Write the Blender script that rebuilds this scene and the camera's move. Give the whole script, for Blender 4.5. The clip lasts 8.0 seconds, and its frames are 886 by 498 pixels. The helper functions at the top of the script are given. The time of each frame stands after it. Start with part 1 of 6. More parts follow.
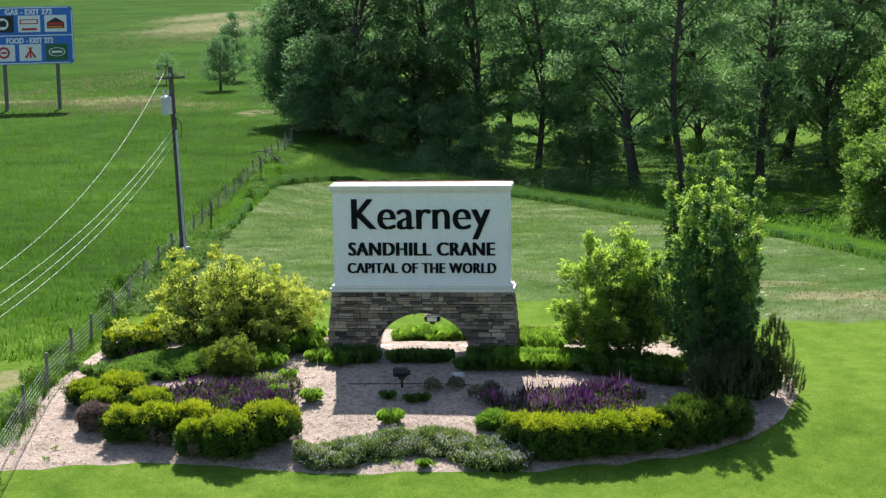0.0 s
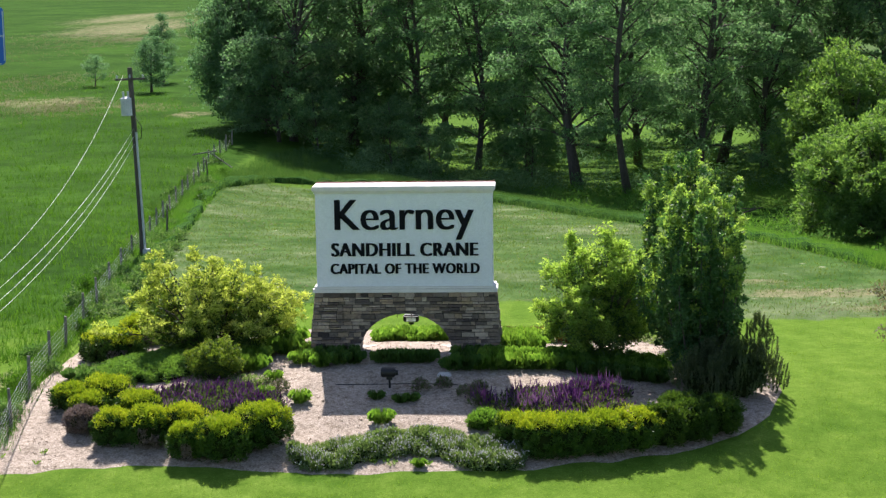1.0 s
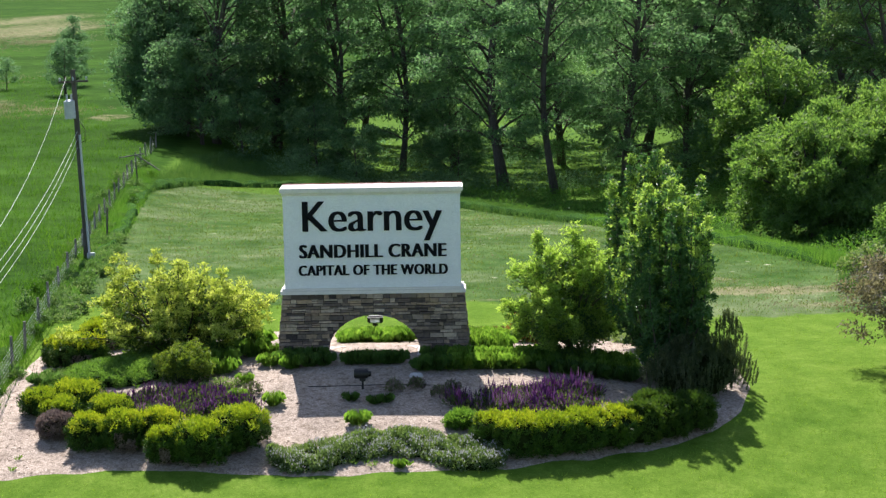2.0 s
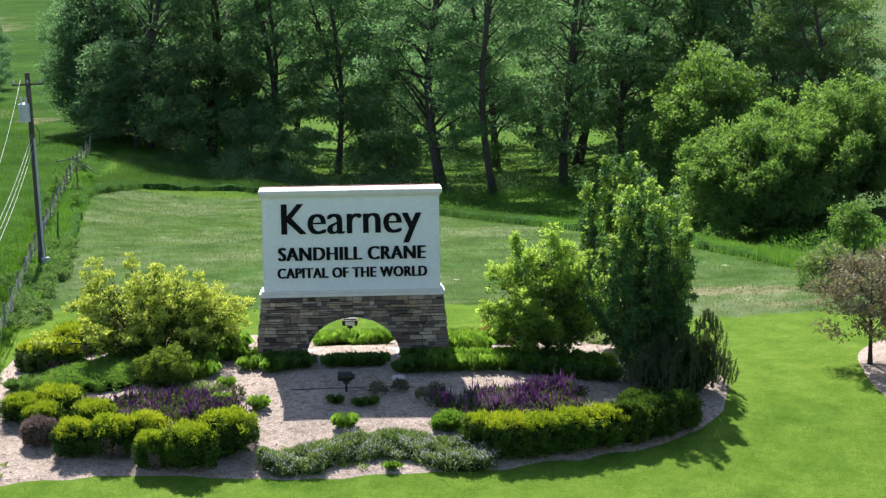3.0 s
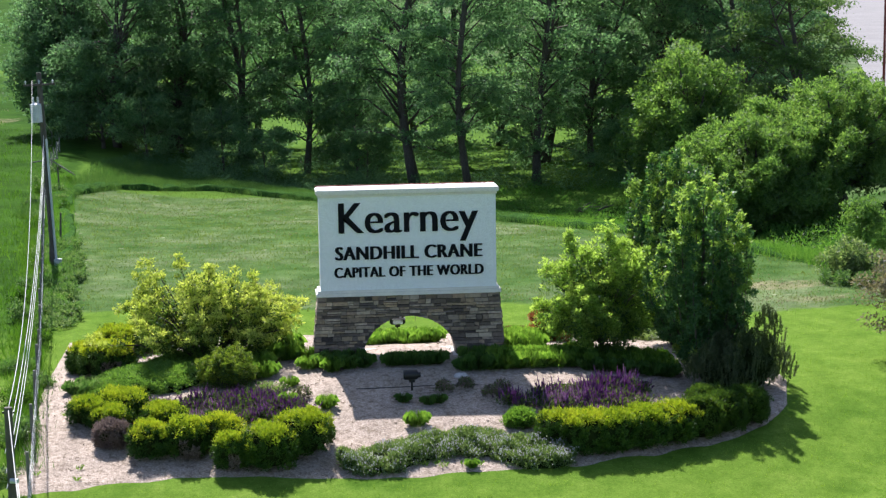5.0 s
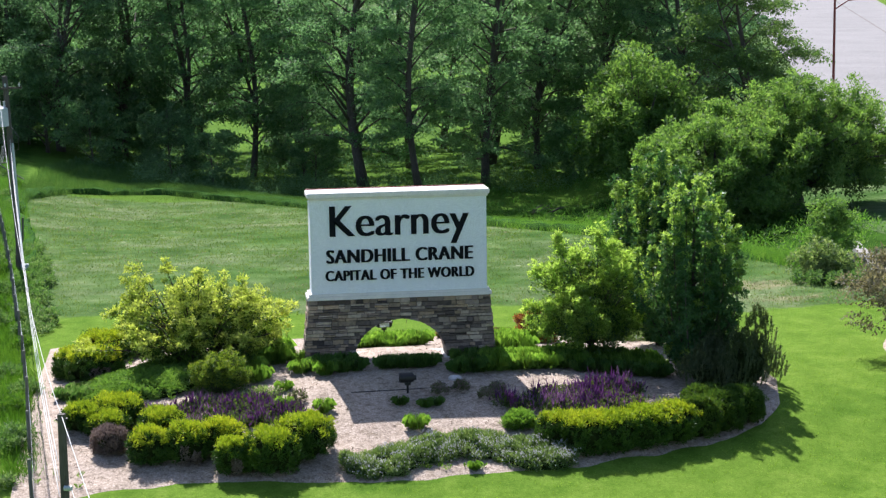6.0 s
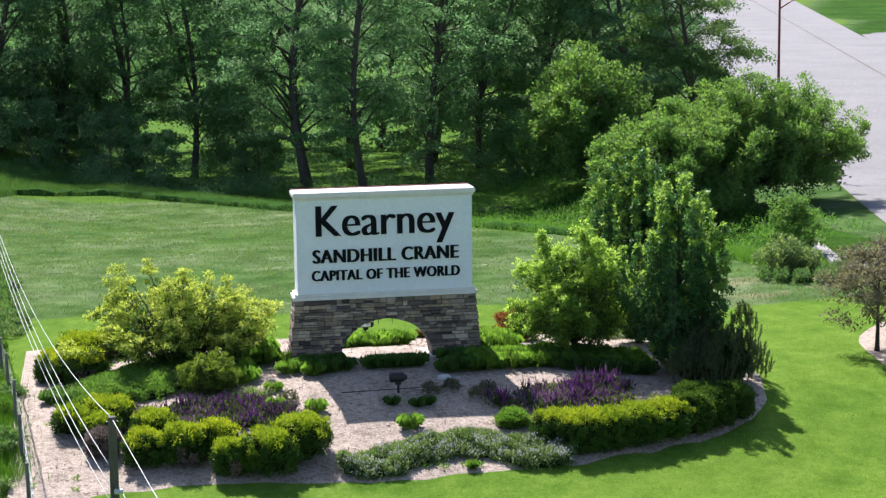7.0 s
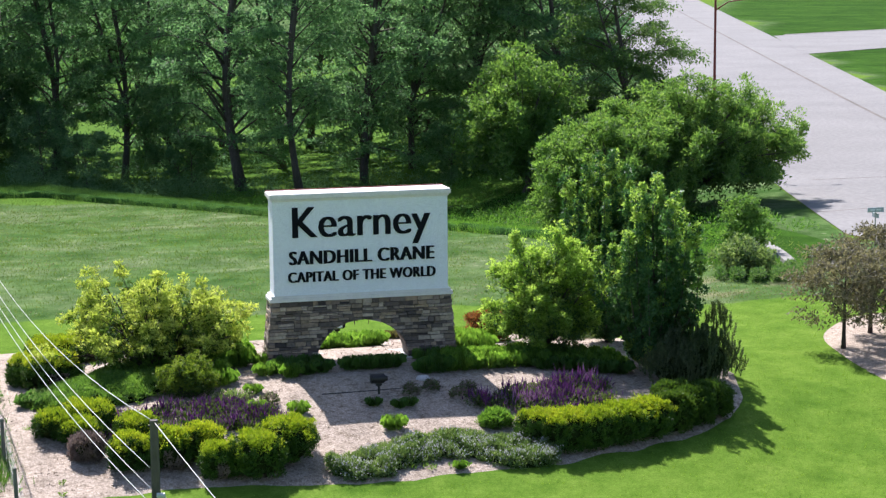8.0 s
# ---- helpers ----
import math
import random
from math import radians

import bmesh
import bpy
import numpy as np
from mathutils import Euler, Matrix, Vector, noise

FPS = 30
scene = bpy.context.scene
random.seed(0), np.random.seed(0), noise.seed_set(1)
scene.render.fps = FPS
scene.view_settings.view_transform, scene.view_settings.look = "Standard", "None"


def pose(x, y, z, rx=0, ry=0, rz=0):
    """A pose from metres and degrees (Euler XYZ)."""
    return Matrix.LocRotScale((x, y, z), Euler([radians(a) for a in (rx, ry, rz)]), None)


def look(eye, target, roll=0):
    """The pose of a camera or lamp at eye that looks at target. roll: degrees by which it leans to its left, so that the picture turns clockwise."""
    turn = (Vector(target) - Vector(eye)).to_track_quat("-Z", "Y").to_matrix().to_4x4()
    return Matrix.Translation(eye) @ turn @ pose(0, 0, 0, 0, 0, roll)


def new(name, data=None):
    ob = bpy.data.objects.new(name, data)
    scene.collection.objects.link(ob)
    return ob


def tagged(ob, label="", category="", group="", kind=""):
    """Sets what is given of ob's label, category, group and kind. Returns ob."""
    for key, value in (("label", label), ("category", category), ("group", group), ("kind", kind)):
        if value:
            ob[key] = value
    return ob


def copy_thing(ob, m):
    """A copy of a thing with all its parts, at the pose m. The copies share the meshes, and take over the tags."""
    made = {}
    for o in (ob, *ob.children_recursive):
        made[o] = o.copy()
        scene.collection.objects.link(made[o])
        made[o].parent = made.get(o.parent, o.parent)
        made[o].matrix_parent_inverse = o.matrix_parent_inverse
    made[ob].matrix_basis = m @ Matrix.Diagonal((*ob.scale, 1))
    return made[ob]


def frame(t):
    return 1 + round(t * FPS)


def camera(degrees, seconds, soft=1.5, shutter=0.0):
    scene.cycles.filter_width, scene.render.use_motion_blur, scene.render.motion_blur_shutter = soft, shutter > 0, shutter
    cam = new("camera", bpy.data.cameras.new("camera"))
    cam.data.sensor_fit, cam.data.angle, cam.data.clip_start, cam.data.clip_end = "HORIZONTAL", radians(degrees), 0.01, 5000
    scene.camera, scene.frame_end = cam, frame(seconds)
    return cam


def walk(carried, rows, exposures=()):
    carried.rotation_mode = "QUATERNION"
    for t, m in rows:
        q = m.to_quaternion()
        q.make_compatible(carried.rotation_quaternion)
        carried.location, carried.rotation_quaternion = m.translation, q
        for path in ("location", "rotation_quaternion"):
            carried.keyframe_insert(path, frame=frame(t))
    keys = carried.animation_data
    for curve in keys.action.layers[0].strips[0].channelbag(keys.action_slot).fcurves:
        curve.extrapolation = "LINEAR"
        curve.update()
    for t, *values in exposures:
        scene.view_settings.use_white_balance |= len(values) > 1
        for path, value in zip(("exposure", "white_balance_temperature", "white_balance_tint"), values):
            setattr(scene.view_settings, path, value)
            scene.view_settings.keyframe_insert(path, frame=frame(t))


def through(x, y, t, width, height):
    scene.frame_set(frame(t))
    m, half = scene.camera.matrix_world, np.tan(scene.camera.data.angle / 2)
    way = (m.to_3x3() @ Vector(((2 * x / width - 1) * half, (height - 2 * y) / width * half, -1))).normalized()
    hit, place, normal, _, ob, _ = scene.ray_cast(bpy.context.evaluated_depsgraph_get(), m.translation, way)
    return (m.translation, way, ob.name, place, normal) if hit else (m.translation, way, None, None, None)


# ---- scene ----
cam = camera(27.0, 8.0, 1.35)
PATH = [
    (0, (7.591, -63.094, 13.554), (7.379, -61.13, 13.242), -1.0),
    (0.5, (6.381, -63.301, 13.567), (6.214, -61.332, 13.255), -1.0),
    (1, (5.161, -63.465, 13.579), (5.043, -61.493, 13.267), -0.9),
    (1.5, (3.933, -63.588, 13.592), (3.868, -61.613, 13.28), -0.9),
    (2, (2.698, -63.671, 13.605), (2.691, -61.695, 13.293), -0.9),
    (2.2, (2.203, -63.693, 13.61), (2.22, -61.718, 13.298), -0.8),
    (3.3, (-0.536, -63.715, 13.637), (-0.431, -61.742, 13.327), -0.8),
    (3.5, (-1.035, -63.701, 13.642), (-0.927, -61.728, 13.331), -0.8),
    (4, (-2.285, -63.643, 13.655), (-2.16, -61.671, 13.344), -0.9),
    (4.5, (-3.535, -63.554, 13.668), (-3.383, -61.584, 13.357), -0.9),
    (4.7, (-4.035, -63.51, 13.673), (-3.871, -61.542, 13.361), -0.9),
    (5.8, (-6.779, -63.191, 13.7), (-6.523, -61.232, 13.389), -0.7),
    (6, (-7.276, -63.119, 13.705), (-7.003, -61.163, 13.394), -0.8),
    (6.5, (-8.515, -62.924, 13.718), (-8.199, -60.974, 13.406), -0.7),
    (7, (-9.749, -62.706, 13.731), (-9.384, -60.764, 13.418), -0.7),
    (7.5, (-10.974, -62.467, 13.743), (-10.56, -60.536, 13.431), -0.5),
    (8, (-12.192, -62.21, 13.756), (-11.726, -60.29, 13.443), -0.5),
]
walk(cam, [(t, look(eye, target, roll)) for t, eye, target, roll in PATH], ((0.0, 0.93, 6420, 15), (4.0, 0.98, 6160, 15.5), (8.0, 1.0, 6060, 16)))

# ---- light ----
SUN = Vector((-0.94, 5.93, 6.75)).normalized()
world = bpy.data.worlds.new("sky")
scene.world = world
world.use_nodes = True
wt = world.node_tree
sky = wt.nodes.new("ShaderNodeTexSky")
sky.sky_type = "NISHITA"
sky.sun_disc = False
sky.sun_elevation = math.asin(SUN.z)
sky.sun_rotation = math.atan2(SUN.x, SUN.y)
wt.nodes["Background"].inputs["Strength"].default_value = 0.086
wt.links.new(sky.outputs["Color"], wt.nodes["Background"].inputs["Color"])
sun_data = bpy.data.lights.new("sun", "SUN")
sun_data.energy = 5.0
sun_data.angle = radians(0.55)
sun_data.color = (1.0, 0.955, 0.88)
sun = new("sun", sun_data)
sun.matrix_world = look(SUN * 100, (0, 0, 0))

# ---- materials ----


def shader(name):
    m = bpy.data.materials.new(name)
    m.use_nodes = True
    t = m.node_tree
    return m, t, t.nodes["Principled BSDF"]


def rgb(c):
    return (c[0], c[1], c[2], 1.0)


def noise_node(t, scale, detail=4.0, rough=0.55, coord="Object"):
    n = t.nodes.new("ShaderNodeTexNoise")
    n.inputs["Scale"].default_value = scale
    n.inputs["Detail"].default_value = detail
    n.inputs["Roughness"].default_value = rough
    c = t.nodes.new("ShaderNodeTexCoord")
    t.links.new(c.outputs[coord], n.inputs["Vector"])
    return n


def ramp_node(t, value, stops):
    r = t.nodes.new("ShaderNodeValToRGB")
    while len(r.color_ramp.elements) < len(stops):
        r.color_ramp.elements.new(0.5)
    for e, (p, c) in zip(r.color_ramp.elements, stops):
        e.position = p
        e.color = rgb(c)
    t.links.new(value, r.inputs["Fac"])
    return r


def mix_node(t, a, b, fac, mode="MIX"):
    n = t.nodes.new("ShaderNodeMix")
    n.data_type = "RGBA"
    n.blend_type = mode
    for socket, v in ((n.inputs["Factor"], fac), (n.inputs["A"], a), (n.inputs["B"], b)):
        if isinstance(v, (int, float)):
            socket.default_value = v
        elif isinstance(v, tuple):
            socket.default_value = rgb(v)
        else:
            t.links.new(v, socket)
    return n.outputs["Result"]


def math_node(t, op, a, b=0.0):
    n = t.nodes.new("ShaderNodeMath")
    n.operation = op
    for socket, v in ((n.inputs[0], a), (n.inputs[1], b)):
        if isinstance(v, (int, float)):
            socket.default_value = v
        else:
            t.links.new(v, socket)
    return n.outputs[0]


def bump_node(t, bsdf, value, strength, distance):
    n = t.nodes.new("ShaderNodeBump")
    n.inputs["Strength"].default_value = strength
    n.inputs["Distance"].default_value = distance
    t.links.new(value, n.inputs["Height"])
    t.links.new(n.outputs["Normal"], bsdf.inputs["Normal"])


def plain(name, dark, light, scale=6.0, fine=60.0, rough=0.7, bump=0.2, depth=0.01, metal=0.0, spec=0.4):
    """A surface with stains at a large scale and grain at a small one."""
    m, t, b = shader(name)
    big = ramp_node(t, noise_node(t, scale).outputs["Fac"], ((0.3, dark), (0.72, light)))
    small = noise_node(t, fine, 3.0)
    grain = ramp_node(t, small.outputs["Fac"], ((0.3, (0.8, 0.8, 0.8)), (0.7, (1.12, 1.12, 1.12))))
    t.links.new(mix_node(t, big.outputs["Color"], grain.outputs["Color"], 1.0, "MULTIPLY"), b.inputs["Base Color"])
    b.inputs["Roughness"].default_value = rough
    b.inputs["Metallic"].default_value = metal
    b.inputs["Specular IOR Level"].default_value = spec
    bump_node(t, b, small.outputs["Fac"], bump, depth)
    return m


def leaf_material(name, dark, mid, light, glow=0.45, patch=0.8, rough=0.58, through=(2.6, 2.5, 1.3)):
    """Leaves: colour drifts from leaf to leaf and from clump to clump; thin, so light comes through."""
    m, t, b = shader(name)
    geo = t.nodes.new("ShaderNodeNewGeometry")
    info = t.nodes.new("ShaderNodeObjectInfo")
    big = noise_node(t, patch, 2.0)
    v = math_node(t, "ADD", math_node(t, "MULTIPLY", geo.outputs["Random Per Island"], 0.42), math_node(t, "MULTIPLY", big.outputs["Fac"], 0.68))
    v = math_node(t, "ADD", v, math_node(t, "MULTIPLY", math_node(t, "SUBTRACT", info.outputs["Random"], 0.5), 0.22))
    col = ramp_node(t, v, ((0.15, dark), (0.5, mid), (0.88, light))).outputs["Color"]
    t.links.new(col, b.inputs["Base Color"])
    b.inputs["Roughness"].default_value = rough
    b.inputs["Specular IOR Level"].default_value = 0.22
    thin = t.nodes.new("ShaderNodeBsdfTranslucent")
    warm = mix_node(t, col, through, 1.0, "MULTIPLY")
    t.links.new(warm, thin.inputs["Color"])
    both = t.nodes.new("ShaderNodeMixShader")
    both.inputs["Fac"].default_value = glow
    t.links.new(b.outputs["BSDF"], both.inputs[1])
    t.links.new(thin.outputs["BSDF"], both.inputs[2])
    t.links.new(both.outputs["Shader"], t.nodes["Material Output"].inputs["Surface"])
    return m


def bark_material(name, dark, light):
    m, t, b = shader(name)
    n = noise_node(t, 9.0, 6.0, 0.7)
    mp = t.nodes.new("ShaderNodeMapping")
    mp.inputs["Scale"].default_value = (1.0, 1.0, 0.22)
    t.links.new(n.inputs["Vector"].links[0].from_socket, mp.inputs["Vector"])
    t.links.new(mp.outputs["Vector"], n.inputs["Vector"])
    t.links.new(ramp_node(t, n.outputs["Fac"], ((0.3, dark), (0.7, light))).outputs["Color"], b.inputs["Base Color"])
    b.inputs["Roughness"].default_value = 0.9
    bump_node(t, b, n.outputs["Fac"], 0.6, 0.04)
    return m


def ground_material():
    """Grass of four kinds: lush lawn, pale mown field, uncut meadow, floor of the wood."""
    m, t, b = shader("grass_ground")
    at = t.nodes.new("ShaderNodeAttribute")
    at.attribute_name = "zone"
    sep = t.nodes.new("ShaderNodeSeparateColor")
    t.links.new(at.outputs["Color"], sep.inputs["Color"])
    broad, middle, fine = noise_node(t, 0.13, 8.0, 0.72), noise_node(t, 0.9, 5.0, 0.65), noise_node(t, 14.0, 4.0, 0.7)
    wide = noise_node(t, 0.05, 5.0, 0.65)
    lawn = ramp_node(t, middle.outputs["Fac"], ((0.25, (0.082, 0.154, 0.018)), (0.55, (0.112, 0.196, 0.025)), (0.8, (0.150, 0.234, 0.037))))
    field = ramp_node(t, broad.outputs["Fac"], ((0.38, (0.052, 0.110, 0.024)), (0.5, (0.078, 0.131, 0.042)), (0.60, (0.118, 0.158, 0.072))))
    field2 = mix_node(t, field.outputs["Color"], ramp_node(t, middle.outputs["Fac"], ((0.35, (0.65, 0.75, 0.6)), (0.7, (1.2, 1.15, 1.2)))).outputs["Color"], 0.8, "MULTIPLY")
    meadow = ramp_node(t, middle.outputs["Fac"], ((0.25, (0.020, 0.061, 0.006)), (0.6, (0.033, 0.088, 0.009)), (0.85, (0.056, 0.120, 0.016))))
    straw = ramp_node(t, noise_node(t, 0.8, 6.0, 0.75).outputs["Fac"], ((0.3, (0.16, 0.155, 0.075)), (0.7, (0.33, 0.285, 0.18))))
    patchy = ramp_node(t, wide.outputs["Fac"], ((0.40, (0.78, 0.80, 0.8)), (0.62, (1.35, 1.22, 1.3))))
    meadow2 = mix_node(t, meadow.outputs["Color"], patchy.outputs["Color"], 1.0, "MULTIPLY")
    spot = t.nodes.new("ShaderNodeTexVoronoi")
    spot.inputs["Scale"].default_value = 0.8
    c = t.nodes.new("ShaderNodeTexCoord")
    t.links.new(c.outputs["Object"], spot.inputs["Vector"])
    bloom = ramp_node(t, spot.outputs["Distance"], ((0.05, (1, 1, 1)), (0.16, (0, 0, 0))))
    keep = ramp_node(t, noise_node(t, 0.25, 3.0).outputs["Fac"], ((0.46, (0, 0, 0)), (0.6, (1, 1, 1))))
    pale = math_node(t, "MULTIPLY", math_node(t, "MULTIPLY", bloom.outputs["Color"], keep.outputs["Color"]), 0.75)
    field2 = mix_node(t, field2, (0.42, 0.43, 0.30), pale)
    streak = ramp_node(t, noise_node(t, 0.35, 6.0, 0.75).outputs["Fac"], ((0.38, (0.62, 0.72, 0.58)), (0.5, (1, 1, 1)), (0.62, (1.45, 1.32, 1.45))))
    field2 = mix_node(t, field2, streak.outputs["Color"], 0.9, "MULTIPLY")
    meadow2 = mix_node(t, meadow2, ramp_node(t, noise_node(t, 0.3, 6.0, 0.7).outputs["Fac"], ((0.35, (0.7, 0.72, 0.7)), (0.65, (1.3, 1.25, 1.3)))).outputs["Color"], 0.9, "MULTIPLY")
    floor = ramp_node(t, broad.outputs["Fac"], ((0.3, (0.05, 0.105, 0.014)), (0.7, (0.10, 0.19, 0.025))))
    rag = math_node(t, "MULTIPLY", math_node(t, "SUBTRACT", middle.outputs["Fac"], 0.5), 0.7)
    edge = []
    for ch in ("Red", "Green", "Blue"):
        e = math_node(t, "ADD", sep.outputs[ch], rag)
        edge.append(ramp_node(t, e, ((0.42, (0, 0, 0)), (0.58, (1, 1, 1)))).outputs["Color"])
    ring = t.nodes.new("ShaderNodeTexWave")
    ring.wave_type, ring.rings_direction = "RINGS", "Z"
    for socket, v in (("Scale", 0.19), ("Distortion", 5.0), ("Detail", 3.0), ("Detail Scale", 0.6)):
        ring.inputs[socket].default_value = v
    t.links.new(c.outputs["Object"], ring.inputs["Vector"])
    swath = ramp_node(t, ring.outputs["Fac"], ((0.2, (0.94, 0.955, 0.92)), (0.8, (1.04, 1.03, 1.04))))
    lawn2 = mix_node(t, lawn.outputs["Color"], swath.outputs["Color"], 1.0, "MULTIPLY")
    worn = ramp_node(t, noise_node(t, 0.22, 6.0, 0.7).outputs["Fac"], ((0.34, (0.78, 0.86, 0.8)), (0.5, (1, 1, 1)), (0.68, (1.10, 1.04, 1.15))))
    tuft = ramp_node(t, noise_node(t, 3.2, 4.0, 0.7).outputs["Fac"], ((0.32, (0.80, 0.86, 0.75)), (0.68, (1.14, 1.08, 1.15))))
    lawn2 = mix_node(t, lawn2, tuft.outputs["Color"], 1.0, "MULTIPLY")
    lawn2 = mix_node(t, lawn2, worn.outputs["Color"], 1.0, "MULTIPLY")
    col = mix_node(t, lawn2, field2, edge[0])
    col = mix_node(t, col, meadow2, edge[1])
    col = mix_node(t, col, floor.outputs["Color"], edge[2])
    torn = math_node(t, "MULTIPLY", math_node(t, "SUBTRACT", noise_node(t, 0.5, 7.0, 0.78).outputs["Fac"], 0.5), 2.4)
    bare = ramp_node(t, math_node(t, "ADD", at.outputs["Alpha"], torn), ((0.42, (0, 0, 0)), (0.85, (0.8, 0.8, 0.8))))
    col = mix_node(t, col, straw.outputs["Color"], math_node(t, "MULTIPLY", bare.outputs["Color"], ramp_node(t, at.outputs["Alpha"], ((0.05, (0, 0, 0)), (0.3, (1, 1, 1)))).outputs["Color"]))
    grain = ramp_node(t, fine.outputs["Fac"], ((0.3, (0.72, 0.74, 0.7)), (0.7, (1.2, 1.18, 1.2))))
    t.links.new(mix_node(t, col, grain.outputs["Color"], 1.0, "MULTIPLY"), b.inputs["Base Color"])
    b.inputs["Roughness"].default_value = 1.0
    b.inputs["Specular IOR Level"].default_value = 0.02
    bump_node(t, b, fine.outputs["Fac"], 0.5, 0.05)
    return m


def gravel_material():
    m, t, b = shader("pink_gravel")
    v = t.nodes.new("ShaderNodeTexVoronoi")
    v.inputs["Scale"].default_value = 22.0
    c = t.nodes.new("ShaderNodeTexCoord")
    t.links.new(c.outputs["Object"], v.inputs["Vector"])
    pebble = ramp_node(t, v.outputs["Color"], ((0.0, (0.24, 0.187, 0.142)), (0.5, (0.385, 0.310, 0.248)), (1.0, (0.55, 0.465, 0.39))))
    stain = ramp_node(t, noise_node(t, 0.7, 5.0).outputs["Fac"], ((0.3, (0.78, 0.76, 0.74)), (0.7, (1.08, 1.06, 1.05))))
    speck = ramp_node(t, noise_node(t, 5.0, 3.0).outputs["Fac"], ((0.36, (0.56, 0.53, 0.47)), (0.50, (1, 1, 1))))
    col = mix_node(t, pebble.outputs["Color"], stain.outputs["Color"], 1.0, "MULTIPLY")
    t.links.new(mix_node(t, col, speck.outputs["Color"], 0.8, "MULTIPLY"), b.inputs["Base Color"])
    b.inputs["Roughness"].default_value = 0.9
    bump_node(t, b, v.outputs["Distance"], 0.8, 0.03)
    return m


def stone_material():
    m, t, b = shader("ledge_stone")
    info = t.nodes.new("ShaderNodeObjectInfo")
    tone = ramp_node(t, info.outputs["Random"], ((0.0, (0.060, 0.048, 0.045)), (0.2, (0.27, 0.21, 0.17)), (0.42, (0.50, 0.37, 0.255)), (0.56, (0.085, 0.068, 0.062)), (0.78, (0.36, 0.29, 0.24)), (1.0, (0.60, 0.49, 0.38))))
    n = noise_node(t, 9.0, 6.0, 0.65)
    vary = ramp_node(t, n.outputs["Fac"], ((0.25, (0.46, 0.46, 0.48)), (0.75, (1.22, 1.17, 1.10))))
    t.links.new(mix_node(t, tone.outputs["Color"], vary.outputs["Color"], 1.0, "MULTIPLY"), b.inputs["Base Color"])
    b.inputs["Roughness"].default_value = 0.88
    bump_node(t, b, n.outputs["Fac"], 0.7, 0.03)
    return m


GRASS = ground_material()
GRAVEL = gravel_material()
STONE = stone_material()
MORTAR = plain("mortar", (0.06, 0.056, 0.052), (0.11, 0.103, 0.096), 5, 50)
STUCCO = plain("white_stucco", (0.81, 0.835, 0.885), (0.87, 0.885, 0.92), 1.2, 45, 0.8, 0.15, 0.004)
CAPSTONE = plain("white_capstone", (0.72, 0.69, 0.66), (0.84, 0.80, 0.76), 2, 40, 0.75, 0.15, 0.004)
REDTRIM = plain("thin_red_strip", (0.20, 0.025, 0.02), (0.28, 0.04, 0.03), 3, 30, 0.5)
LETTER = plain("black_letter_metal", (0.006, 0.007, 0.010), (0.010, 0.011, 0.014), 4, 40, 0.7, 0.05, 0.002, 0.0, 0.1)
CONCRETE = plain("pale_concrete", (0.50, 0.47, 0.44), (0.66, 0.62, 0.58), 0.8, 25, 0.85, 0.2, 0.006)
OLDCONCRETE = plain("weathered_concrete", (0.20, 0.19, 0.175), (0.32, 0.30, 0.28), 0.9, 20, 0.9, 0.3, 0.01)
ROADSLAB = plain("road_concrete", (0.176, 0.167, 0.163), (0.218, 0.207, 0.202), 0.10, 3, 0.9, 0.15, 0.01)
JOINT = plain("road_joint_tar", (0.085, 0.072, 0.062), (0.17, 0.145, 0.125), 0.15, 10, 0.9)
BLACKMETAL = plain("black_painted_metal", (0.010, 0.010, 0.011), (0.022, 0.022, 0.022), 6, 60, 0.45)
LENSGLASS = plain("frosted_lamp_glass", (0.76, 0.80, 0.84), (0.86, 0.88, 0.90), 8, 60, 0.15)
POLEWOOD = bark_material("weathered_pole_wood", (0.05, 0.043, 0.036), (0.12, 0.105, 0.09))
POSTWOOD = bark_material("grey_post_wood", (0.09, 0.085, 0.08), (0.22, 0.21, 0.19))
GALV = plain("galvanised_steel", (0.30, 0.31, 0.32), (0.46, 0.47, 0.48), 8, 60, 0.4, 0.05, 0.002, 0.7)
GREYCAN = plain("grey_painted_tank", (0.42, 0.45, 0.48), (0.56, 0.58, 0.60), 3, 40, 0.4)
CABLE = plain("pale_cable", (0.45, 0.45, 0.44), (0.62, 0.62, 0.6), 3, 40, 0.5)
RUSTPOLE = plain("dark_red_lamp_pole", (0.16, 0.022, 0.02), (0.23, 0.04, 0.03), 3, 40, 0.5)
SIGNBLUE = plain("blue_sign_sheeting", (0.025, 0.16, 0.58), (0.03, 0.18, 0.66), 1, 30, 0.4, 0.02, 0.001)
SIGNWHITE = plain("white_sign_sheeting", (0.82, 0.84, 0.86), (0.88, 0.89, 0.90), 2, 30, 0.4, 0.02, 0.001)
SIGNRED = plain("red_sign_sheeting", (0.50, 0.02, 0.03), (0.60, 0.03, 0.04), 2, 30, 0.4, 0.02, 0.001)
SIGNBLACK = plain("black_sign_sheeting", (0.012, 0.012, 0.014), (0.02, 0.02, 0.022), 2, 30, 0.4, 0.02, 0.001)
SIGNGREEN = plain("green_sign_sheeting", (0.015, 0.12, 0.05), (0.02, 0.15, 0.06), 2, 30, 0.4, 0.02, 0.001)
SIGNORANGE = plain("orange_sign_sheeting", (0.70, 0.18, 0.03), (0.80, 0.24, 0.04), 2, 30, 0.4, 0.02, 0.001)
BARK = bark_material("grey_brown_bark", (0.035, 0.028, 0.022), (0.12, 0.10, 0.08))
